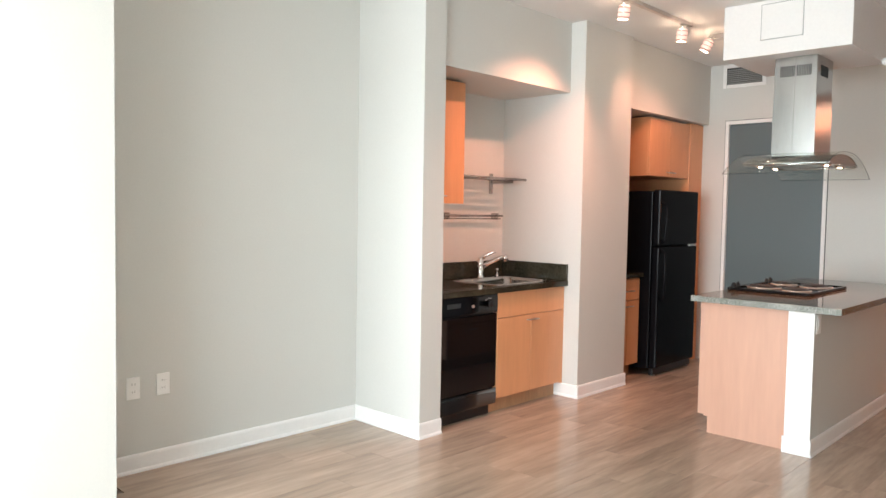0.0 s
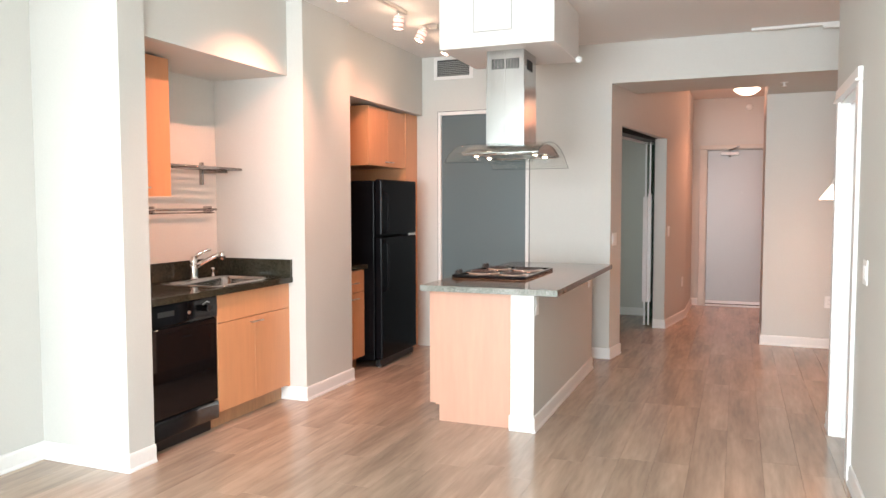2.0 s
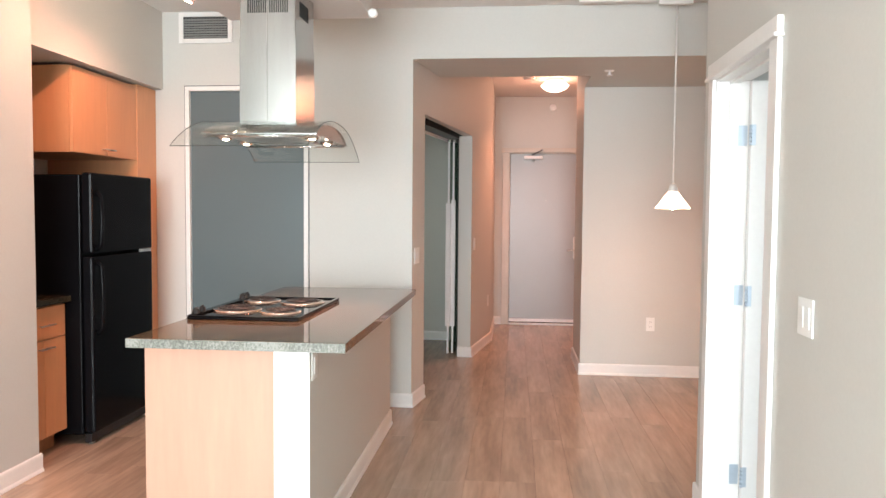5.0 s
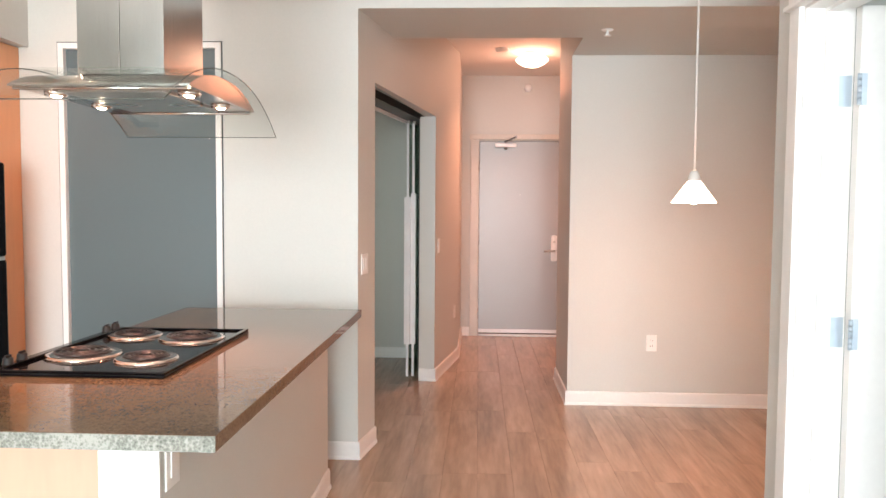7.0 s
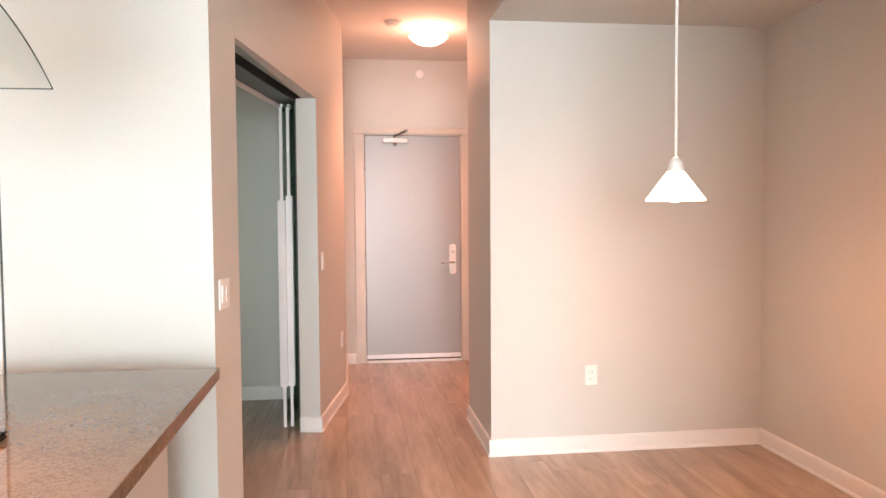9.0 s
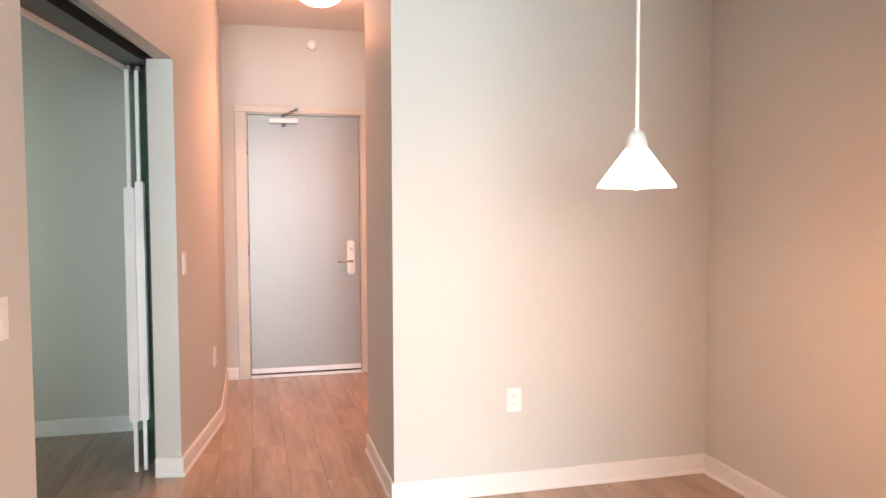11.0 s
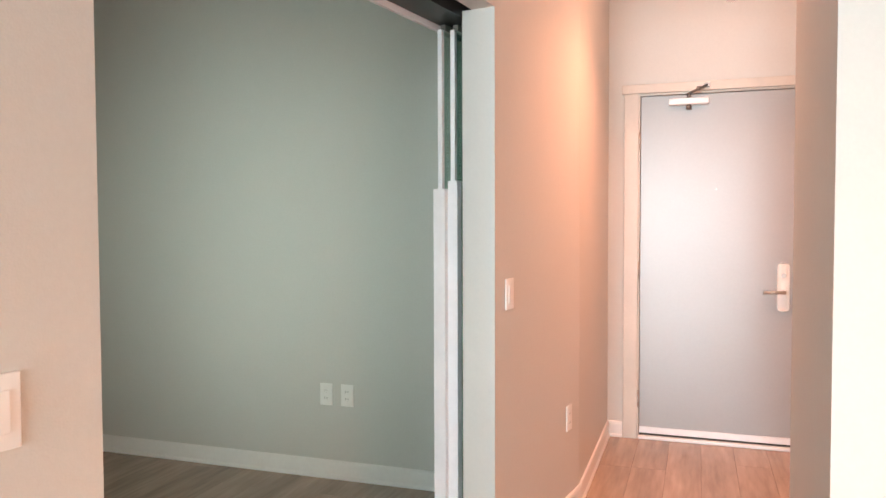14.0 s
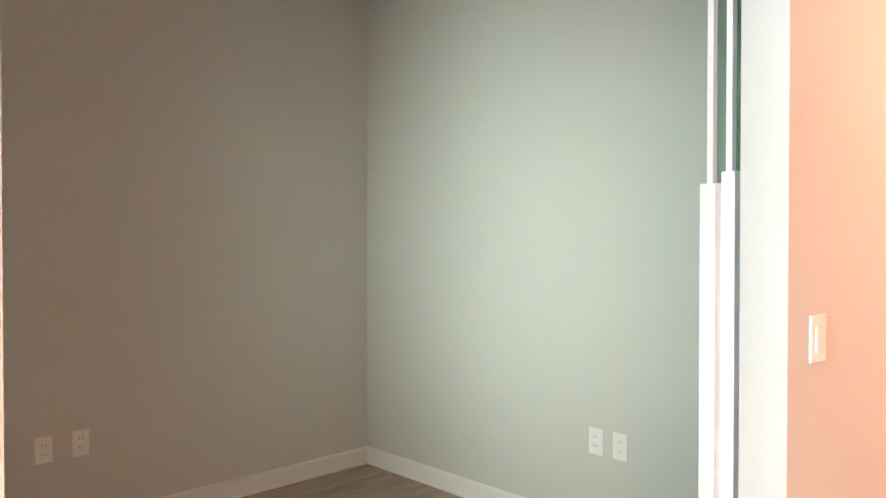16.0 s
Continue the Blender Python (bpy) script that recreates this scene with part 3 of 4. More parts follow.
# ---- kitchen: sink run ----
def bar_pull(parent, centre, along, length, out, r=0.005):
    """A small bar pull: centre on the front's face, along and out are unit ways."""
    c, a, o = Vector(centre), Vector(along), Vector(out)
    bm = bmesh.new()
    tube(bm, [c - a * length / 2 + o * 0.026, c + a * length / 2 + o * 0.026], r, 8)
    for s in (-1, 1):
        tube(bm, [c + a * s * length * 0.32, c + a * s * length * 0.32 + o * 0.026], r * 0.8, 8)
    return part("handle", bm, NICKEL, parent, "small metal bar pull")


SX = -3.225   # face of the sink run's fronts
DWY = 4.345
dw = thing("dishwasher", (-3.5, 4.05, 0), "glossy black built-in dishwasher under the dark counter", "dishwasher")
part("body", boxes((-3.80, SX - 0.03, 3.775, DWY - 0.008, 0.10, 0.855)), BLACKPLASTIC, dw)
part("door", boxes((SX - 0.028, SX, 3.768, DWY - 0.006, 0.20, 0.708), bevel=0.006), BLACKGLOSS, dw, "glossy black door")


def bulged(y0, y1, z0, z1, x0, out):
    """A front with a softly bulged face, drawn along y."""
    prof = [(x0, z0), (SX + out * 0.35, z0)] + [(SX + out * (0.35 + 0.65 * math.sin(math.pi * k / 8) ** 0.7), z0 + (z1 - z0) * k / 8) for k in range(1, 8)] + [(SX + out * 0.35, z1), (x0, z1)]
    bm = bmesh.new()
    ends = [[bm.verts.new((px, y, pz)) for px, pz in prof] for y in (y0, y1)]
    n = len(prof)
    for k in range(n):
        bm.faces.new((ends[0][k], ends[1][k], ends[1][(k + 1) % n], ends[0][(k + 1) % n])).smooth = 0 < k < n - 2
    bm.faces.new(ends[0]), bm.faces.new(ends[1][::-1])
    bmesh.ops.recalc_face_normals(bm, faces=bm.faces[:])
    return bm


panel = part("control_panel", bulged(3.768, DWY - 0.006, 0.714, 0.845, SX - 0.028, 0.005), BLACKFRIDGE, dw, "bulged glossy black control panel")
part("display_window", boxes((SX + 0.0045, SX + 0.0065, 3.835, 3.965, 0.772, 0.802), bevel=0.0008), DARKVENT, panel, "dark latch pocket")
part("badge", tube(bmesh.new(), [(SX + 0.004, 4.085, 0.773), (SX + 0.0105, 4.085, 0.773)], 0.011), NICKEL, panel)
part("dial", tube(bmesh.new(), [(SX + 0.004, 4.262, 0.776), (SX + 0.014, 4.262, 0.776)], 0.020, 20), BLACKPLASTIC, panel, "black timer dial")
for i in range(4):
    part("dial_mark", boxes((SX + 0.0046, SX + 0.0058, 4.205 + i * 0.018, 4.217 + i * 0.018, 0.816 - abs(i - 2) * 0.006, 0.819 - abs(i - 2) * 0.006)), WHITEPLASTIC, panel)
part("kick_panel", bulged(3.770, DWY - 0.008, 0.085, 0.192, SX - 0.03, 0.006), BLACKGLOSS, dw, "glossy black lower access panel")
part("toe_kick", boxes((SX - 0.09, SX - 0.06, 3.770, DWY - 0.008, 0.0, 0.085)), BLACKPLASTIC, dw)

sc = thing("base_cabinet", (-3.5, 4.72, 0), "maple sink cabinet with false drawer front and two doors", "cabinet", "kitchen cabinets")
part("body", boxes((-3.845, SX - 0.021, DWY, 5.125, 0.105, 0.70)), MAPLE, sc)
part("toe_kick", boxes((SX - 0.085, SX - 0.07, DWY, 5.125, 0.0, 0.105)), TOEKICK, sc)
part("drawer_front", boxes((SX - 0.02, SX, DWY + 0.002, 5.118, 0.668, 0.842), bevel=0.002), MAPLE, sc)
ym = (DWY + 5.11) / 2
for y0, y1, hy in ((DWY + 0.002, ym - 0.0015, ym - 0.035), (ym + 0.0015, 5.118, ym + 0.035)):
    d = part("door", boxes((SX - 0.02, SX, y0, y1, 0.11, 0.664), bevel=0.002), MAPLE, sc)
    bar_pull(d, (SX, hy, 0.63), (0, 1, 0), 0.05, (1, 0, 0))
part("filler", boxes((SX - 0.03, SX - 0.004, 5.1195, 5.139, 0.0985, 0.842)), MAPLE, sc)

# counter with a cut-out for the bowl
SK0, SK1, SY0, SY1 = -3.71, -3.30, 4.42, 5.04
CT = 0.884
ct = thing("sink_countertop", (-3.5, 4.45, CT), "dark green-black polished granite countertop with upstand", "countertop")
part("slab", boxes((-3.848, SK0, 3.76, 5.139, CT - 0.038, CT), (SK1, -3.195, 3.76, 5.139, CT - 0.038, CT), (SK0, SK1, 3.76, SY0, CT - 0.038, CT), (SK0, SK1, SY1, 5.139, CT - 0.038, CT)), GRANITEDARK, ct)
part("backsplash", boxes((-3.848, -3.828, 3.76, 5.119, CT, CT + 0.125), bevel=0.002), GRANITEDARK, ct)
part("side_splash", boxes((-3.848, -3.198, 5.119, 5.139, CT, CT + 0.125), bevel=0.002), GRANITEDARK, ct)

sink = thing("sink", (-3.49, 4.72, CT), "drop-in stainless steel kitchen sink", "sink")
bm = bmesh.new()


def ring(x0, x1, y0, y1, z, r):
    out = []
    for cx, cy, a0 in ((x1 - r, y1 - r, 0), (x0 + r, y1 - r, 90), (x0 + r, y0 + r, 180), (x1 - r, y0 + r, 270)):
        for k in range(6):
            a = radians(a0 + 18 * k)
            out.append(bm.verts.new((cx + r * math.cos(a), cy + r * math.sin(a), z)))
    return out


loops = [ring(SK0 - 0.075, SK1 + 0.025, SY0 - 0.02, SY1 + 0.02, CT + 0.001, 0.03), ring(SK0 - 0.072, SK1 + 0.022, SY0 - 0.017, SY1 + 0.017, CT + 0.006, 0.03),
         ring(SK0 + 0.012, SK1 - 0.012, SY0 + 0.012, SY1 - 0.012, CT + 0.004, 0.05), ring(SK0 + 0.02, SK1 - 0.02, SY0 + 0.02, SY1 - 0.02, CT - 0.02, 0.06),
         ring(SK0 + 0.03, SK1 - 0.03, SY0 + 0.03, SY1 - 0.03, CT - 0.16, 0.07), ring(SK0 + 0.08, SK1 - 0.08, SY0 + 0.08, SY1 - 0.08, CT - 0.185, 0.06)]
for a, b in zip(loops, loops[1:]):
    for i in range(len(a)):
        bm.faces.new((a[i], a[(i + 1) % len(a)], b[(i + 1) % len(a)], b[i])).smooth = True
bm.faces.new(loops[-1])
bmesh.ops.recalc_face_normals(bm, faces=bm.faces[:])
part("bowl", bm, STEEL, sink)
part("drain", lathe(bmesh.new(), [(0, 0.004), (0.03, 0.004), (0.045, 0.006), (0.045, 0.0)], pose(-3.49, 4.72, CT - 0.184), 20), CHROME, sink)
FX, FY = -3.75, 4.76
faucet = thing("faucet", (FX, FY, CT + 0.006), "chrome single-lever pull-out kitchen faucet on the sink deck", "faucet")
part("base", lathe(bmesh.new(), [(0, 0.10), (0.024, 0.10), (0.028, 0.08), (0.026, 0.02), (0.031, 0.006), (0.033, 0.0)], pose(FX, FY, CT + 0.006), 20), CHROME, faucet)
bm = bmesh.new()
tube(bm, [(FX, FY, CT + 0.07), (FX + 0.05, FY + 0.03, CT + 0.115), (FX + 0.12, FY + 0.07, CT + 0.155), (FX + 0.155, FY + 0.09, CT + 0.172)], [0.019, 0.017, 0.016, 0.016], 12)
part("spout", bm, CHROME, faucet)
bm = bmesh.new()
tube(bm, [(FX + 0.158, FY + 0.092, CT + 0.185), (FX + 0.165, FY + 0.096, CT + 0.165), (FX + 0.17, FY + 0.1, CT + 0.135)], [0.021, 0.024, 0.022], 12)
part("spray_head", bm, CHROME, faucet)
bm = bmesh.new()
lathe(bm, [(0, 0.160), (0.016, 0.155), (0.025, 0.13), (0.026, 0.10)], pose(FX, FY, CT + 0.006), 20)
tube(bm, [(FX, FY, CT + 0.14), (FX + 0.03, FY + 0.02, CT + 0.175), (FX + 0.075, FY + 0.05, CT + 0.20), (FX + 0.10, FY + 0.065, CT + 0.205)], [0.017, 0.013, 0.010, 0.008], 10)
part("lever", bm, CHROME, faucet)
bm = lathe(bmesh.new(), [(0, 0.062), (0.014, 0.06), (0.016, 0.045), (0.010, 0.04), (0.010, 0.012), (0.018, 0.008), (0.018, 0)], pose(FX + 0.01, FY + 0.19, CT + 0.006), 16)
single("soap_dispenser", bm, CHROME, (FX + 0.01, FY + 0.19, CT + 0.006), "small chrome soap dispenser on the sink deck", "soap dispenser")

# wall cabinet and wire shelf over the sink
uc = thing("wall_cabinet", (-3.66, 3.96, 1.47), "tall narrow maple wall cabinet over the sink counter", "cabinet", "kitchen cabinets")
part("body", boxes((-3.849, -3.521, 3.76, 4.282, 1.458, 2.285)), MAPLE, uc)
for y0, y1, hy in ((3.762, 4.02, 3.985), (4.023, 4.28, 4.06)):
    d = part("door", boxes((-3.52, -3.50, y0, y1, 1.45, 2.284), bevel=0.002), MAPLE, uc)
    bar_pull(d, (-3.50, hy, 1.50), (0, 1, 0), 0.04, (1, 0, 0))

shelf = thing("wire_shelf", (-3.848, 4.7, 1.6), "stainless steel rod shelf with a rail below", "shelf")
for i in range(5):
    x = -3.815 + i * 0.05
    part("rod", tube(bmesh.new(), [(x, 4.31, 1.652), (x, 5.132, 1.652)], 0.008 if i < 4 else 0.010, 8), STEEL, shelf)
for y in (4.40, 4.97):
    part("bracket", boxes((-3.849, -3.612, y - 0.004, y + 0.004, 1.62, 1.645), (-3.849, -3.826, y - 0.012, y + 0.012, 1.54, 1.70), bevel=0.001), STEEL, shelf)
    part("rail_bracket", boxes((-3.849, -3.775, y + 0.02, y + 0.032, 1.335, 1.388), bevel=0.003), STEEL, shelf)
part("rail", tube(bmesh.new(), [(-3.78, 4.20, 1.365), (-3.78, 5.05, 1.365)], 0.009, 10), STEEL, shelf)
part("lower_rail", tube(bmesh.new(), [(-3.80, 4.20, 1.342), (-3.80, 5.05, 1.342)], 0.005, 8), STEEL, shelf)

# ---- kitchen: fridge run ----
bc = thing("base_cabinet", (-3.5, 6.05, 0), "narrow maple base cabinet with drawer and door", "cabinet", "kitchen cabinets")
part("body", boxes((-3.85, -3.221, 5.822, 6.235, 0.105, 0.855)), MAPLE, bc)
part("toe_kick", boxes((-3.30, -3.285, 5.822, 6.235, 0, 0.105)), TOEKICK, bc)
d = part("drawer_front", boxes((-3.22, -3.20, 5.842, 6.233, 0.665, 0.845), bevel=0.002), MAPLE, bc)
bar_pull(d, (-3.20, 6.04, 0.745), (0, 1, 0), 0.13, (1, 0, 0))
for y0, y1, hy in ((5.842, 6.0355, 6.003), (6.0385, 6.233, 6.071)):
    d = part("door", boxes((-3.22, -3.20, y0, y1, 0.11, 0.66), bevel=0.002), MAPLE, bc)
    bar_pull(d, (-3.20, hy, 0.615), (0, 1, 0), 0.05, (1, 0, 0))
single("side_countertop", boxes((-3.858, -3.17, 5.818, 6.25, 0.857, 0.893), bevel=0.003), GRANITEDARK, (-3.5, 6.03, 0.857), "short dark granite countertop beside the fridge", "countertop")

F0, F1, FT, FXF = 6.265, 6.985, 1.61, -3.045
fr = thing("fridge", (-3.4, 6.63, 0), "black top-freezer refrigerator in the recess", "refrigerator")
part("body", boxes((-3.82, FXF - 0.075, F0, F1, 0.06, FT - 0.012), bevel=0.006), BLACKFRIDGE, fr)
fd = part("freezer_door", boxes((FXF - 0.065, FXF, F0 - 0.002, F1 + 0.002, 1.135, FT), bevel=0.014), BLACKFRIDGE, fr)
rd = part("fridge_door", boxes((FXF - 0.065, FXF, F0 - 0.002, F1 + 0.002, 0.075, 1.12), bevel=0.014), BLACKFRIDGE, fr)


def curved_handle(parent, z0, z1):
    bm = bmesh.new()
    pts = [(FXF - 0.002, F0 + 0.045, z0), (FXF + 0.03, F0 + 0.045, z0 + 0.03 * (1 if z1 > z0 else -1)), (FXF + 0.036, F0 + 0.045, (z0 + z1) / 2), (FXF + 0.03, F0 + 0.045, z1 - 0.03 * (1 if z1 > z0 else -1)), (FXF - 0.002, F0 + 0.045, z1)]
    tube(bm, pts, [0.016, 0.013, 0.012, 0.013, 0.016], 10)
    return part("handle", bm, BLACKFRIDGE, parent, "black moulded door handle")


curved_handle(fd, 1.16, 1.50)
curved_handle(rd, 1.09, 0.66)
part("trim_strip", boxes((FXF - 0.012, FXF + 0.002, F1 - 0.16, F1 - 0.02, 1.118, 1.137), bevel=0.002), NICKEL, fr)
part("base_grille", boxes((FXF - 0.07, FXF - 0.03, F0 + 0.01, F1 - 0.01, 0.012, 0.065), bevel=0.004), BLACKPLASTIC, fr)
for y in (F0 + 0.05, F1 - 0.05):
    part("foot", tube(bmesh.new(), [(FXF - 0.05, y, 0.0), (FXF - 0.05, y, 0.03)], 0.018), NICKEL, fr)

fc = thing("wall_cabinet", (-3.5, 6.67, 1.74), "maple two-door cabinet above the fridge", "cabinet", "kitchen cabinets")
part("body", boxes((-3.858, -3.221, 6.335, 7.085, 1.735, 2.245)), MAPLE, fc)
for y0, y1, hy in ((6.337, 6.708, 6.672), (6.712, 7.083, 6.748)):
    d = part("door", boxes((-3.22, -3.20, y0, y1, 1.737, 2.243), bevel=0.002), MAPLE, fc)
    bar_pull(d, (-3.20, hy, 1.775), (0, 1, 0), 0.05, (1, 0, 0))
single("tall_end_panel", boxes((-3.858, -3.196, 7.09, YB - 0.002, 0.0, 2.258), bevel=0.002), MAPLE, (-3.5, 7.22, 0), "full-height maple filler panel beside the fridge", "cabinet panel")

# ---- island ----
IX0, IX1, IY0, IY1 = -2.095, -1.397, 5.037, 6.935
IT = 0.892
isl = thing("kitchen_island", (-1.75, 6.0, 0), "kitchen island with maple end panel, white post, grey painted side", "kitchen island")
part("body", boxes((IX0 + 0.03, -1.55, IY0 + 0.02, IY1, 0.10, IT - 0.04)), MAPLEDAYLIT, isl)
bm = bmesh.new()
pts = [(-2.03, 0.0), (-1.541, 0.0), (-1.541, IT - 0.04), (IX0, IT - 0.04), (IX0, 0.115), (-2.03, 0.115)]
a = [bm.verts.new((x, IY0, z)) for x, z in pts]
b = [bm.verts.new((x, IY0 + 0.019, z)) for x, z in pts]
bm.faces.new(a), bm.faces.new(b[::-1])
for i in range(6):
    bm.faces.new((a[i], b[i], b[(i + 1) % 6], a[(i + 1) % 6]))
bmesh.ops.recalc_face_normals(bm, faces=bm.faces[:])
part("end_panel", bm, MAPLEDAYLIT, isl, "maple end panel with daylight in its tone")
part("toe_kick", boxes((-2.03, -2.015, IY0 + 0.02, IY1, 0, 0.10)), TOEKICK, isl)
part("end_wall", boxes((-1.54, IX1, 5.005, IY1, 0, IT - 0.04)), WALL, isl, "grey painted half wall")
part("post_face", boxes((-1.5395, IX1 + 0.003, 4.996, 5.0045, 0.0, IT - 0.04)), TRIM, isl, "white painted post face")
part("post_base", boxes((-1.548, IX1 + 0.013, 4.984, 4.9955, 0.0, 0.098), bevel=0.003), TRIM, isl)
n = 3
for i in range(n):
    y0 = IY0 + 0.022 + i * (IY1 - IY0 - 0.03) / n
    y1 = y0 + (IY1 - IY0 - 0.03) / n - 0.004
    for z0, z1 in ((0.115, 0.40), (0.404, 0.64), (0.644, 0.838)):
        d = part("drawer_front", boxes((IX0 + 0.009, IX0 + 0.029, y0, y1, z0, z1), bevel=0.002), MAPLE, isl)
        bar_pull(d, (IX0 + 0.009, (y0 + y1) / 2, z1 - 0.05), (0, 1, 0), 0.09, (-1, 0, 0))
baseboard((IX1, IY1), (IX1, 4.984), True)
top = thing("island_countertop", (-1.67, 6.0, IT - 0.04), "polished brown granite island countertop with rough edge", "countertop")
CX0, CX1, CY0, CY1 = -2.11, -1.232, 4.914, 6.955
part("slab", boxes((CX0, CX1, CY0 + 0.004, CY1, IT - 0.038, IT), bevel=0.002), GRANITE, top)
part("front_edge", boxes((CX0, CX1, CY0, CY0 + 0.0038, IT - 0.037, IT - 0.001)), GRANITEEDGE, top, "pale speckled cut granite edge")


def outlet(at, facing, label, switch=0, w=0.072, h=0.116, group="wall plates"):
    """A wall plate: at its centre on the wall, facing a way in the plan (degrees from +x). switch: number of rockers, 0 for sockets."""
    ob = thing("light_switch" if switch else "wall_outlet", at, label, "light switch" if switch else "wall outlet", group)
    r = pose(*at, 0, 0, facing)

    def local(bm):
        bmesh.ops.transform(bm, matrix=r, verts=bm.verts[:])
        return bm

    part("plate", local(boxes((0.0004, 0.006, -w / 2, w / 2, -h / 2, h / 2), bevel=0.002)), WHITEPLASTIC, ob)
    if switch:
        for i in range(switch):
            c = (i - (switch - 1) / 2) * 0.046
            part("rocker", local(boxes((0.0062, 0.0095, c - 0.0165, c + 0.0165, -0.033, 0.033), bevel=0.0015)), WHITEPLASTIC, ob)
    else:
        for dz in (-0.02, 0.02):
            s = part("socket", local(boxes((0.0062, 0.0078, -0.017, 0.017, dz - 0.014, dz + 0.014), bevel=0.0007)), WHITEPLASTIC, ob)
            part("slot", local(boxes((0.00782, 0.0082, -0.008, -0.006, dz - 0.004, dz + 0.006), (0.00782, 0.0082, 0.006, 0.008, dz - 0.004, dz + 0.006))), DARKVENT, s)
    return ob


outlet((-3.80, 2.078, 0.448), 0, "white wall outlet plate in the niche")
outlet((-3.80, 2.24, 0.448), 0, "white wall cable plate in the niche")
outlet((IX1, 5.068, 0.776), 0, "white rocker plate on the island's grey side", 1, 0.078)
outlet((IX1, 6.80, 0.77), 0, "white outlet at the island's far end")
outlet((0.57, 8.614, 0.45), -90, "white outlet low on the partition wall")
sw = slant(0.108, 0)
SLA = -math.degrees(math.atan(SL))
outlet((*sw, 1.08), SLA, "white double rocker switch at the hall corner", 2, 0.116, 0.116)
sw = slant((9.376 - AY) * UL, 0)
outlet((*sw, 1.087), SLA, "white rocker switch on the hall wall", 1)
sw = slant((10.06 - AY) * UL, 0)
outlet((*sw, 0.456), SLA, "white outlet on the hall wall")
outlet((-2.17, 10.168, 0.447), -90, "white outlet low on the den wall")
outlet((-2.048, 10.168, 0.447), -90, "white cable plate low on the den wall")
outlet((-3.783, 8.408, 0.425), 0, "white outlet low on the den side wall")
outlet((-3.783, 8.559, 0.428), 0, "white cable plate low on the den side wall")
outlet((0.294, 4.499, 1.086), 180, "white double rocker switch beside the white door", 2, 0.116, 0.116)
outlet((0.294, 3.595, 0.40), 180, "white wall outlet plate low beside the white door wall", 0, 0.116)
th = thing("thermostat", (0.294, 3.22, 1.60), "white wall thermostat box", "thermostat")
part("base", boxes((0.290, 0.2937, 3.16, 3.285, 1.528, 1.622), bevel=0.001), WHITEPLASTIC, th)
part("cover", boxes((0.268, 0.2898, 3.165, 3.28, 1.533, 1.617), bevel=0.004), WHITEPLASTIC, th)

# cooktop
K0, K1, KY0, KY1 = -2.095, -1.567, 5.43, 6.225
ck = thing("cooktop", (-1.83, 5.86, IT), "black enamel electric coil cooktop set in the island", "cooktop")
part("tray", boxes((K0, K1, KY0, KY1, IT + 0.0005, IT + 0.012), bevel=0.004), BLACKGLOSS, ck)
part("rim", boxes((K0, K1, KY0, KY0 + 0.018, IT + 0.0125, IT + 0.020), (K0, K1, KY1 - 0.018, KY1, IT + 0.0125, IT + 0.020), (K1 - 0.018, K1, KY0 + 0.018, KY1 - 0.018, IT + 0.0125, IT + 0.020), (K0, K0 + 0.03, KY0 + 0.018, KY1 - 0.018, IT + 0.0125, IT + 0.022), bevel=0.003), BLACKGLOSS, ck)
for x, y, r in ((-1.72, 5.65, 0.078), (-1.955, 5.70, 0.098), (-1.72, 6.03, 0.098), (-1.955, 6.07, 0.078)):
    burner = part("burner", lathe(bmesh.new(), [(0.02, 0.0135), (r * 0.6, 0.0128), (r, 0.016), (r + 0.012, 0.021), (r + 0.020, 0.018), (r + 0.021, 0.0125)], pose(x, y, IT), 36), WARMCHROME, ck, "shiny metal drip pan")
    bm = bmesh.new()
    turns = 4
    pts = [(x + (0.018 + (r - 0.022) * k / 96) * math.cos(k * turns * 2 * math.pi / 96), y + (0.018 + (r - 0.022) * k / 96) * math.sin(k * turns * 2 * math.pi / 96), IT + 0.026) for k in range(97)]
    tube(bm, pts, 0.0042, 6)
    part("coil", bm, COIL, burner, "dark spiral heating coil")
for y in (5.50, 5.57, 6.10, 6.17):
    bm = lathe(bmesh.new(), [(0, 0.020), (0.012, 0.020), (0.015, 0.017), (0.016, 0.004), (0.018, 0.0)], pose(K0 + 0.014, y, IT + 0.022), 16)
    box(bm, K0 + 0.011, K0 + 0.017, y - 0.014, y + 0.014, IT + 0.0415, IT + 0.049)
    part("knob", bm, BLACKPLASTIC, ck, "black control knob")

# ---- hood over the island ----
BX0, BX1, BY0, BY1, BZ = -2.192, -1.389, 5.452, 6.24, 2.458
bx = thing("hood_soffit_box", (-1.776, 5.84, BZ), "white drywall box on the ceiling above the hood", "soffit box")
part("body", boxes((BX0, BX1, BY0, BY1, BZ, H - 0.002)), CEIL, bx)
part("access_panel", boxes((-1.94, -1.68, BY0 - 0.004, BY0 - 0.0005, 2.56, H - 0.03), bevel=0.001), CEIL, bx, "flush white access panel")
AP0, AP1, AZ0, AZ1 = -1.94, -1.68, 2.56, H - 0.03
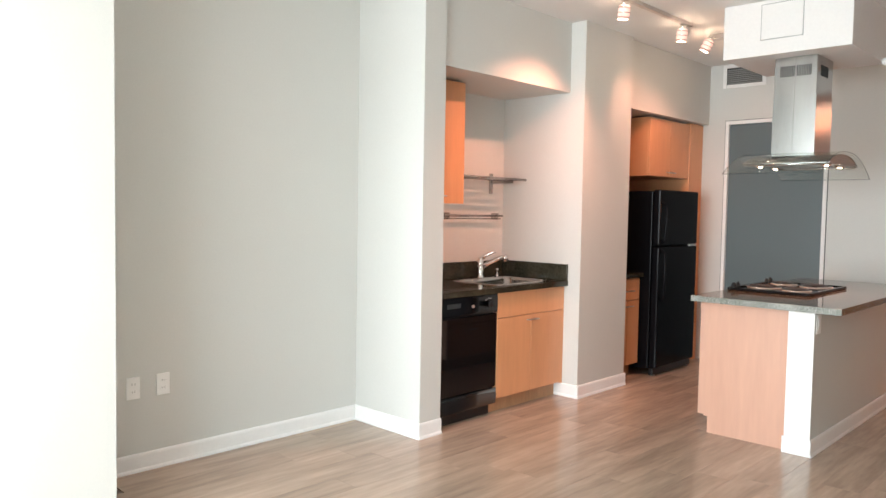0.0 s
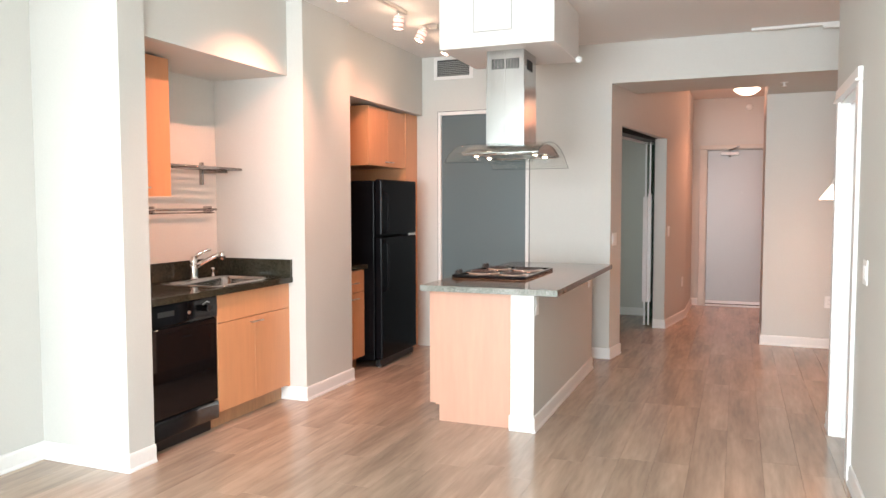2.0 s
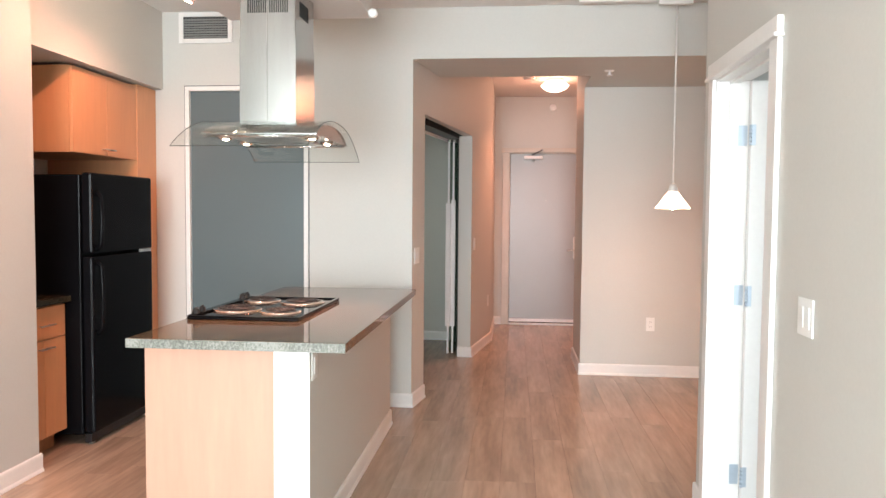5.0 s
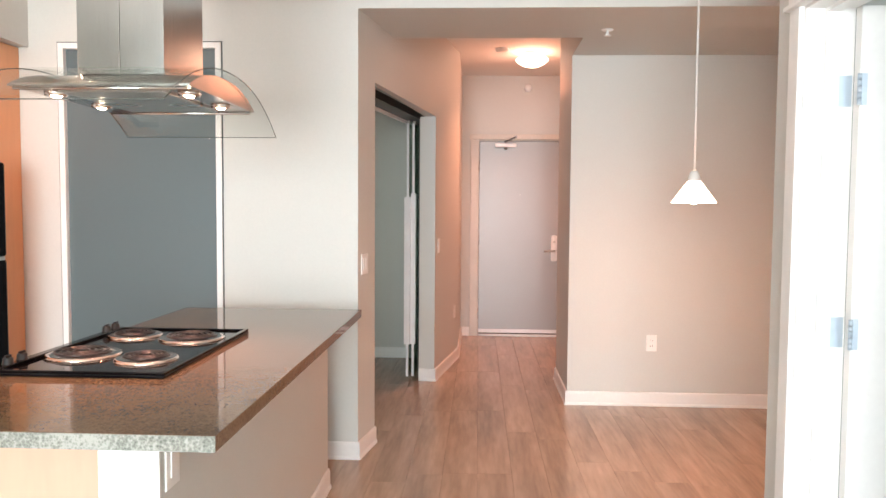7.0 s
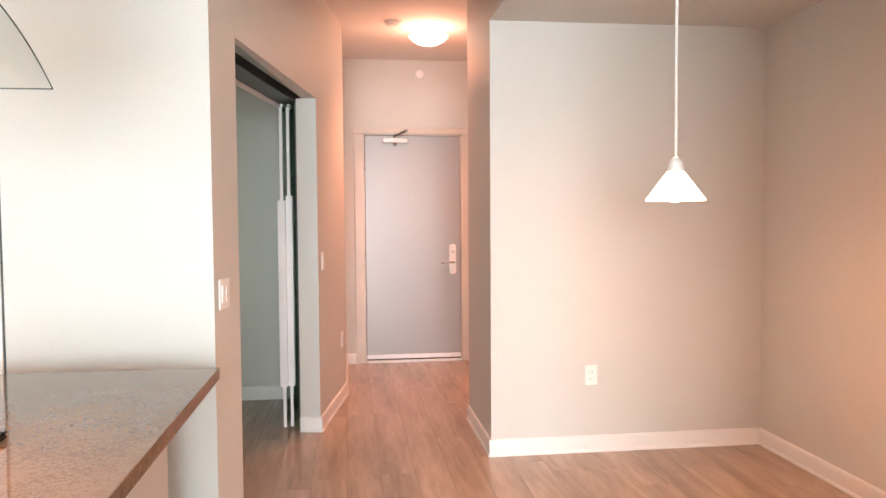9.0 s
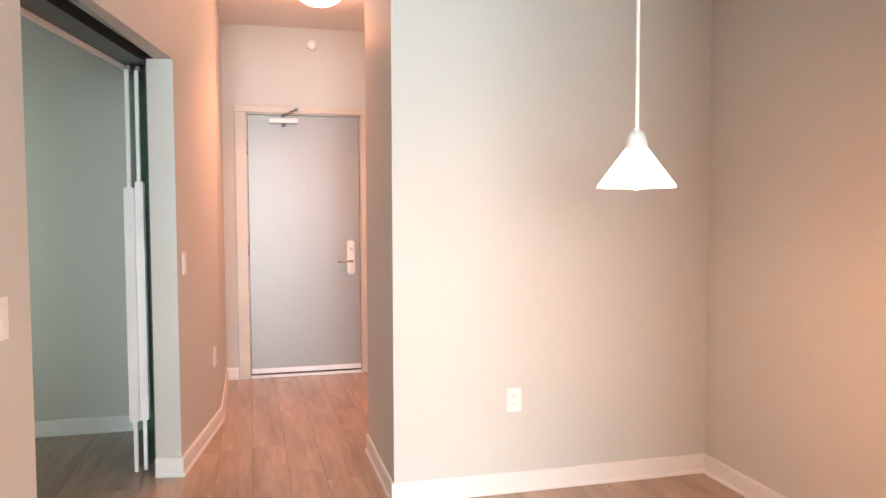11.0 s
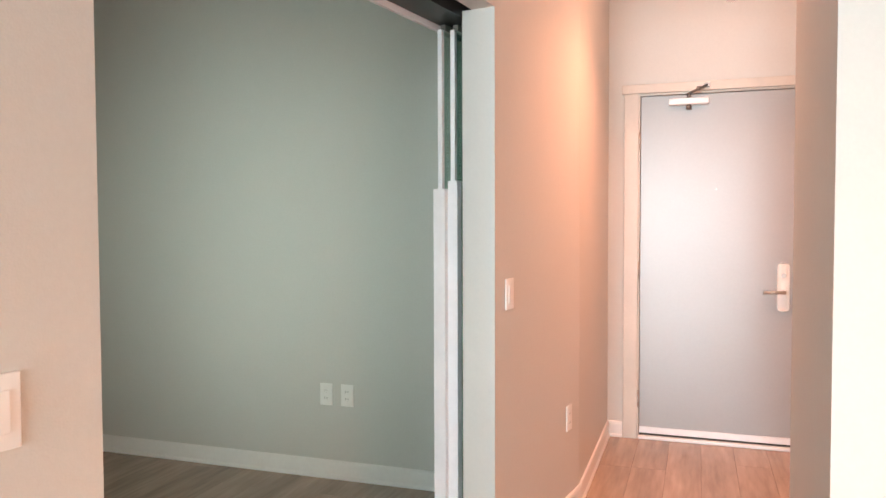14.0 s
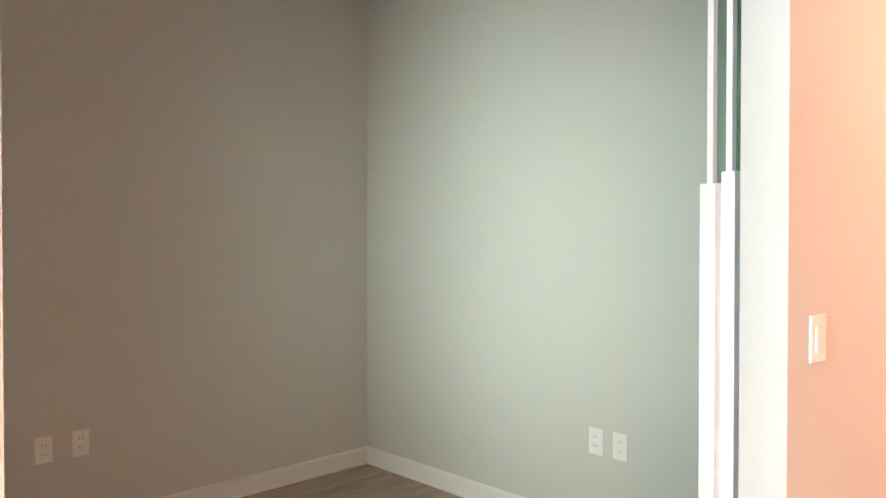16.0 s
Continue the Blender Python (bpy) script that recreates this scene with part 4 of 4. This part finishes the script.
part("panel_seam", boxes((AP0 - 0.004, AP1 + 0.004, BY0 - 0.0022, BY0 - 0.0004, AZ0 - 0.004, AZ0 - 0.0005), (AP0 - 0.004, AP1 + 0.004, BY0 - 0.0022, BY0 - 0.0004, AZ1 + 0.0005, AZ1 + 0.004), (AP0 - 0.004, AP0 - 0.0005, BY0 - 0.0022, BY0 - 0.0004, AZ0 - 0.0005, AZ1 + 0.0005), (AP1 + 0.0005, AP1 + 0.004, BY0 - 0.0022, BY0 - 0.0004, AZ0 - 0.0005, AZ1 + 0.0005)), VENTGREY, bx, "grey seam round the access panel")
part("sprinkler_cup", lathe(bmesh.new(), [(0.0, 0.002), (0.013, 0.002), (0.015, 0.012), (0.021, 0.012), (0.025, 0.008), (0.026, 0.0), (0.0, 0.0)], pose(-1.362, 6.12, 2.452, 90), 24), WHITEPLASTIC, bx, "round white sprinkler cup")
part("sprinkler_stub", boxes((-1.3885, -1.352, 6.121, 6.145, 2.459, 2.47), bevel=0.003), WHITEPLASTIC, bx)

hood = thing("range_hood", (-1.765, 5.765, 1.66), "stainless steel island hood with curved glass canopy", "range hood")
HX0, HX1, HY0, HY1 = -1.900, -1.632, 5.605, 5.925
chim = part("chimney", boxes((HX0, HX1, HY0, HY1, 1.80, BZ - 0.001), bevel=0.004), HOODSTEEL, hood, "brushed steel chimney")
part("lower_sleeve", boxes((HX0 - 0.0025, HX0 + 0.130, HY0 - 0.0025, HY1 + 0.0025, 1.802, 2.205), (HX0 + 0.1325, HX1 + 0.0025, HY0 - 0.0025, HY1 + 0.0025, 1.802, 2.205), bevel=0.001), HOODSTEEL, chim, "wider lower steel sleeve")
part("seam", boxes((HX0 + 0.1305, HX0 + 0.132, HY0 - 0.005, HY0 - 0.0003, 1.80, BZ - 0.001)), CHROME, chim, "bright vertical seam")
# vent openings as dark strips on the steel, their inner shade in the colour
for g in (0, 1):
    for i in range(9):
        x = HX0 + 0.038 + g * 0.105 + i * 0.0105
        part("vent_slot", boxes((x, x + 0.005, HY0 - 0.003, HY0 - 0.0006, BZ - 0.13, BZ - 0.06)), DARKVENT, chim)
for i in range(9):
    y = HY0 + 0.08 + i * 0.016
    part("vent_slot", boxes((HX1 + 0.0006, HX1 + 0.003, y, y + 0.007, BZ - 0.13, BZ - 0.06)), DARKVENT, chim)
bm = bmesh.new()
TX0, TX1, TY0, TY1 = -2.03, -1.49, 5.45, 6.06
ends = []
for x in (TX0, TX1):
    crown = [(TY1 + (TY0 - TY1) * k / 20, 1.748 + 0.062 * (1 - abs(k / 10 - 1) ** 2.4)) for k in range(21)]
    ends.append([bm.verts.new((x, y, z)) for y, z in [(TY0, 1.742), (TY1, 1.742)] + crown])
n = len(ends[0])
for k in range(n):
    bm.faces.new((ends[0][k], ends[0][(k + 1) % n], ends[1][(k + 1) % n], ends[1][k])).smooth = 1 < k < n - 1
bm.faces.new(ends[0]), bm.faces.new(ends[1][::-1])
bmesh.ops.recalc_face_normals(bm, faces=bm.faces[:])
tray = part("canopy_body", bm, HOODSTEEL, hood, "arched steel canopy body")
for y in (TY0 + 0.012, TY1 - 0.012):
    part("lower_rail", tube(bmesh.new(), [(TX0 + 0.01, y, 1.737), (TX1 - 0.01, y, 1.737)], 0.0045, 8), CHROME, tray, "bright metal rail under the canopy")
part("filter", boxes((-1.92, -1.60, 5.52, 5.99, 1.735, 1.7415), bevel=0.002), NICKEL, tray, "metal grease filter")
for x in (-1.97, -1.55):
    for y in (5.60, 5.88):
        lp = part("lamp_ring", lathe(bmesh.new(), [(0.034, 0.012), (0.034, 0.0), (0.024, 0.0), (0.024, 0.010)], pose(x, y, 1.733), 20), CHROME, tray)
        part("bulb", lathe(bmesh.new(), [(0, 0.0), (0.010, 0.002), (0.018, 0.008)], pose(x, y, 1.728), 16), BULBGLOW, lp, "lit halogen bulb")
# curved glass: arched along the island
GX0, GX1, GY0, GY1 = -2.067, -1.466, 5.22, 6.27


def arch(y):
    u = (y - (GY0 + GY1) / 2) / ((GY1 - GY0) / 2)
    return 1.822 - 0.155 * abs(u) ** 2.3


bm = bmesh.new()
N = 72
rows_ = []
for i in range(N + 1):
    y = GY0 + (GY1 - GY0) * i / N
    rows_.append([bm.verts.new((x, y, arch(y) + dz)) for x, dz in ((GX0, 0), (GX1, 0), (GX1, 0.007), (GX0, 0.007))])
for a, b in zip(rows_, rows_[1:]):
    for k in range(4):
        bm.faces.new((a[k], a[(k + 1) % 4], b[(k + 1) % 4], b[k])).smooth = k in (0, 2)
bm.faces.new(rows_[0]), bm.faces.new(rows_[-1][::-1])
bmesh.ops.recalc_face_normals(bm, faces=bm.faces[:])
g = part("glass_canopy", bm, CLEAR, hood, "clear curved glass canopy")
g.visible_shadow = False
for x in (GX0, GX1):
    pts = [(x, GY0 + (GY1 - GY0) * i / N, arch(GY0 + (GY1 - GY0) * i / N) + 0.0035) for i in range(N + 1)]
    part("edge", tube(bmesh.new(), pts, 0.0016, 6), GLASSEDGE, g, "dark polished glass edge")
for y in (GY0, GY1):
    part("edge", tube(bmesh.new(), [(GX0, y, arch(y) + 0.0035), (GX1, y, arch(y) + 0.0035)], 0.0016, 6), GLASSEDGE, g, "dark polished glass edge")

# ---- ceiling and wall fixtures ----
vent = thing("air_vent", (-2.79, YB, 2.68), "white louvred air vent high on the wall", "air vent")
VX0, VX1, VZ0, VZ1 = -3.013, -2.615, 2.59, 2.808
part("backing", boxes((VX0 + 0.02, VX1 - 0.02, YB - 0.004, YB - 0.0008, VZ0 + 0.02, VZ1 - 0.02)), DARKVENT, vent)
part("frame", boxes((VX0, VX0 + 0.035, YB - 0.014, YB - 0.0045, VZ0, VZ1), (VX1 - 0.035, VX1, YB - 0.014, YB - 0.0045, VZ0, VZ1), (VX0 + 0.035, VX1 - 0.035, YB - 0.014, YB - 0.0045, VZ0, VZ0 + 0.032), (VX0 + 0.035, VX1 - 0.035, YB - 0.014, YB - 0.0045, VZ1 - 0.032, VZ1), bevel=0.003), TRIM, vent)
# slats and bars are greyer than the white vent frame
for i in range(8):
    z = VZ0 + 0.042 + i * 0.0175
    bm = boxes((VX0 + 0.035, VX1 - 0.035, -0.006, 0.006, -0.001, 0.001))
    bmesh.ops.transform(bm, matrix=pose(0, YB - 0.010, z, -38), verts=bm.verts[:])
    part("slat", bm, VENTGREY, vent)
for i in range(14):
    x = VX0 + 0.052 + i * 0.022
    part("bar", boxes((x, x + 0.003, YB - 0.0075, YB - 0.0045, VZ0 + 0.033, VZ1 - 0.033)), VENTGREY, vent)

track = thing("track_light", (-2.56, 4.9, H - 0.002), "brushed metal track light with glass spot heads", "track light")
part("rail", boxes((-2.577, -2.543, 3.3, 5.70, H - 0.028, H - 0.002), bevel=0.003), NICKEL, track)
for y, tx, ty, tz, power, cone in SPOTS:
    last = y > 6
    if last:
        part("mounting_box", boxes((-2.60, -2.48, y + 0.05, y + 0.13, H - 0.04, H - 0.002), bevel=0.004), NICKEL, track, "square metal mounting box")
    stem = part("stem", boxes((-2.572, -2.548, y - 0.03, y + 0.03, H - 0.036, H - 0.0285), bevel=0.003), NICKEL, track)
    q = Vector((-2.56, y, 2.785))
    part("arm", tube(bmesh.new(), [(-2.54, y + 0.07, H - 0.03), (-2.55, y + 0.03, H - 0.034), tuple(q)] if last else [(-2.56, y, H - 0.029), (-2.56, y, 2.78)], 0.006, 8), NICKEL, stem)
    down = Vector((-0.45, -0.15, -1) if last else (-0.12, 0.05, -1)).normalized()
    part("socket", tube(bmesh.new(), [q, q + down * 0.012, q + down * 0.030], [0.012, 0.024, 0.026], 16), CHROME, stem)
    turn = Matrix.Translation(q) @ Vector((0, 0, -1)).rotation_difference(down).to_matrix().to_4x4()
    g = part("glass_head", lathe(bmesh.new(), [(0.026, -0.0305), (0.036, -0.034), (0.038, -0.050), (0.038, -0.122), (0.034, -0.122), (0.033, -0.060)], turn, 20), SPOTGLASS, stem, "lit frosted glass cylinder")
    g.visible_shadow = False
    b = part("bulb", lathe(bmesh.new(), [(0.032, -0.114), (0.026, -0.120), (0.0, -0.123)], turn, 16), BULBGLOW, stem, "lit reflector bulb")
    b.visible_shadow = False
    for k in (0.046, 0.078, 0.108):
        part("trim_ring", lathe(bmesh.new(), [(0.0385, -k - 0.003), (0.041, -k - 0.003), (0.041, -k + 0.003), (0.0385, -k + 0.003), (0.0385, -k - 0.003)], turn, 20), WARMCHROME, stem, "pinkish metal ring")

tp = thing("pendant_track", (0.2, 7.23, H - 0.002), "white ceiling track for the pendant lamp", "track")
part("rail", boxes((-0.186, 0.64, 7.213, 7.247, H - 0.022, H - 0.002), bevel=0.003), WHITEPLASTIC, tp)
part("adapter", boxes((0.33, 0.55, 7.211, 7.249, H - 0.045, H - 0.0225), bevel=0.003), WHITEPLASTIC, tp)
PX, PY = 0.455, 7.255
pend = thing("pendant_lamp", (PX, PY, H - 0.046), "lit white glass cone pendant lamp on a white cord", "pendant lamp")
part("cord", tube(bmesh.new(), [(PX, PY, H - 0.0455), (PX, PY, 1.582)], 0.006, 8), WHITEPLASTIC, pend)
part("cap", lathe(bmesh.new(), [(0.007, 0.056), (0.018, 0.050), (0.026, 0.036), (0.030, 0.018), (0.033, 0.0)], pose(PX, PY, 1.542), 24), WHITEPLASTIC, pend)
part("shade", lathe(bmesh.new(), [(0.028, 0.118), (0.034, 0.112), (0.112, 0.006), (0.113, 0.0), (0.109, 0.002), (0.030, 0.108)], pose(PX, PY, 1.430), 40), SHADEGLOW, pend, "glowing white glass cone shade")
bulb = part("bulb", lathe(bmesh.new(), [(0, 0.0), (0.016, 0.004), (0.022, 0.018), (0.018, 0.04), (0.012, 0.06)], pose(PX, PY, 1.424), 20), BULBGLOW, pend, "lit bulb")
bulb.visible_shadow = False
pend.children[2].visible_shadow = True

hl = thing("ceiling_light", (-0.187, 10.22, H), "lit flush-mount opal glass ceiling light in the hall", "ceiling light")
part("base", lathe(bmesh.new(), [(0, 0), (0.10, 0), (0.10, -0.03), (0, -0.03)], pose(-0.187, 10.22, H), 32), WHITEPLASTIC, hl)
sh = part("shade", lathe(bmesh.new(), [(0.10, -0.031), (0.148, -0.066), (0.147, -0.074), (0.12, -0.100), (0.075, -0.124), (0.03, -0.136), (0, -0.138)], pose(-0.187, 10.22, H), 40), SHADEGLOW, hl, "glowing opal glass bowl")
sh.visible_shadow = False
part("finial", lathe(bmesh.new(), [(0.008, 0), (0.008, -0.004), (0, -0.006)], pose(-0.187, 10.22, H - 0.139), 16), NICKEL, hl)
single("smoke_detector", lathe(bmesh.new(), [(0, -0.032), (0.045, -0.032), (0.058, -0.024), (0.062, -0.012), (0.062, 0)], pose(-0.463, 10.06, H), 28), WHITEPLASTIC, (-0.463, 10.06, H), "round white smoke detector on the hall ceiling", "smoke detector")
single("wall_detector", lathe(bmesh.new(), [(0, 0.03), (0.03, 0.03), (0.04, 0.022), (0.042, 0)], pose(-0.145, YE, 2.682, 90), 24), WHITEPLASTIC, (-0.145, YE, 2.682), "small round white detector above the entry door", "detector")
spr = thing("sprinkler", (0.097, 7.866, HS), "white ceiling sprinkler under the soffit", "sprinkler")
part("cover_ring", lathe(bmesh.new(), [(0, -0.006), (0.03, -0.006), (0.036, 0)], pose(0.097, 7.866, HS), 20), WHITEPLASTIC, spr)
part("deflector", lathe(bmesh.new(), [(0.006, -0.006), (0.008, -0.03), (0.022, -0.034), (0.022, -0.037), (0, -0.037)], pose(0.097, 7.866, HS), 16), WHITEPLASTIC, spr)

# ---- floor planks ----
PW, PL = 0.182, 1.22


def plank_mesh(length):
    bm = bmesh.new()
    g, c = 0.0002, 0.0005
    lo, mid, hi = [], [], []
    for x, y in ((g, g), (PW - g, g), (PW - g, length - g), (g, length - g)):
        sx, sy = (1 if x < PW / 2 else -1), (1 if y < length / 2 else -1)
        lo.append(bm.verts.new((x, y, -0.008)))
        mid.append(bm.verts.new((x, y, -0.0012)))
        hi.append(bm.verts.new((x + sx * c, y + sy * c, 0)))
    bm.faces.new(hi)
    for a, b in ((lo, mid), (mid, hi)):
        for i in range(4):
            bm.faces.new((a[i], a[(i + 1) % 4], b[(i + 1) % 4], b[i]))
    return mesh_of("plank", bm, PLANK)


meshes = {}
rng = random.Random(4)
far_v, far_f = [], []
made = 0
x = -3.93
row = 0
while x < 1.68:
    y = YS - rng.uniform(0, PL)
    while y < 11.72:
        y0, y1 = max(y, YS - 0.1), min(y + PL, 11.72)
        y += PL
        length = round(y1 - y0, 2)
        cx, cy = x + PW / 2, (y0 + y1) / 2
        if length < 0.05 or (cx > 0.4 and (cy < 5.2 or cy > 9.9)) or (cx < -3.3 and (cy < 1.4 or 4.1 < cy < 7.2)) or (cx < -1.15 and cy > 10.9):
            continue
        near = 2.2 < cy < 11.0 and -3.4 < cx < 0.5 and made < 300
        if near:
            if length not in meshes:
                meshes[length] = plank_mesh(length)
            p = new("plank", meshes[length])
            p.location = (x, y0, 0)
            p.parent = floor
            made += 1
        else:
            k = len(far_v)
            g = 0.0005
            far_v += [(x + g, y0 + g, 0), (x + PW - g, y0 + g, 0), (x + PW - g, y1 - g, 0), (x + g, y1 - g, 0), (x + g, y0 + g, -0.008), (x + PW - g, y0 + g, -0.008), (x + PW - g, y1 - g, -0.008), (x + g, y1 - g, -0.008)]
            far_f += [(k, k + 1, k + 2, k + 3), (k, k + 4, k + 5, k + 1), (k + 1, k + 5, k + 6, k + 2), (k + 2, k + 6, k + 7, k + 3), (k + 3, k + 7, k + 4, k)]
    x += PW
    row += 1
me = bpy.data.meshes.new("planks")
me.from_pydata(far_v, [], far_f)
me.materials.append(PLANKFAR)
po = new("planks", me)
po.parent = floor
tagged(po, kind="stuff")
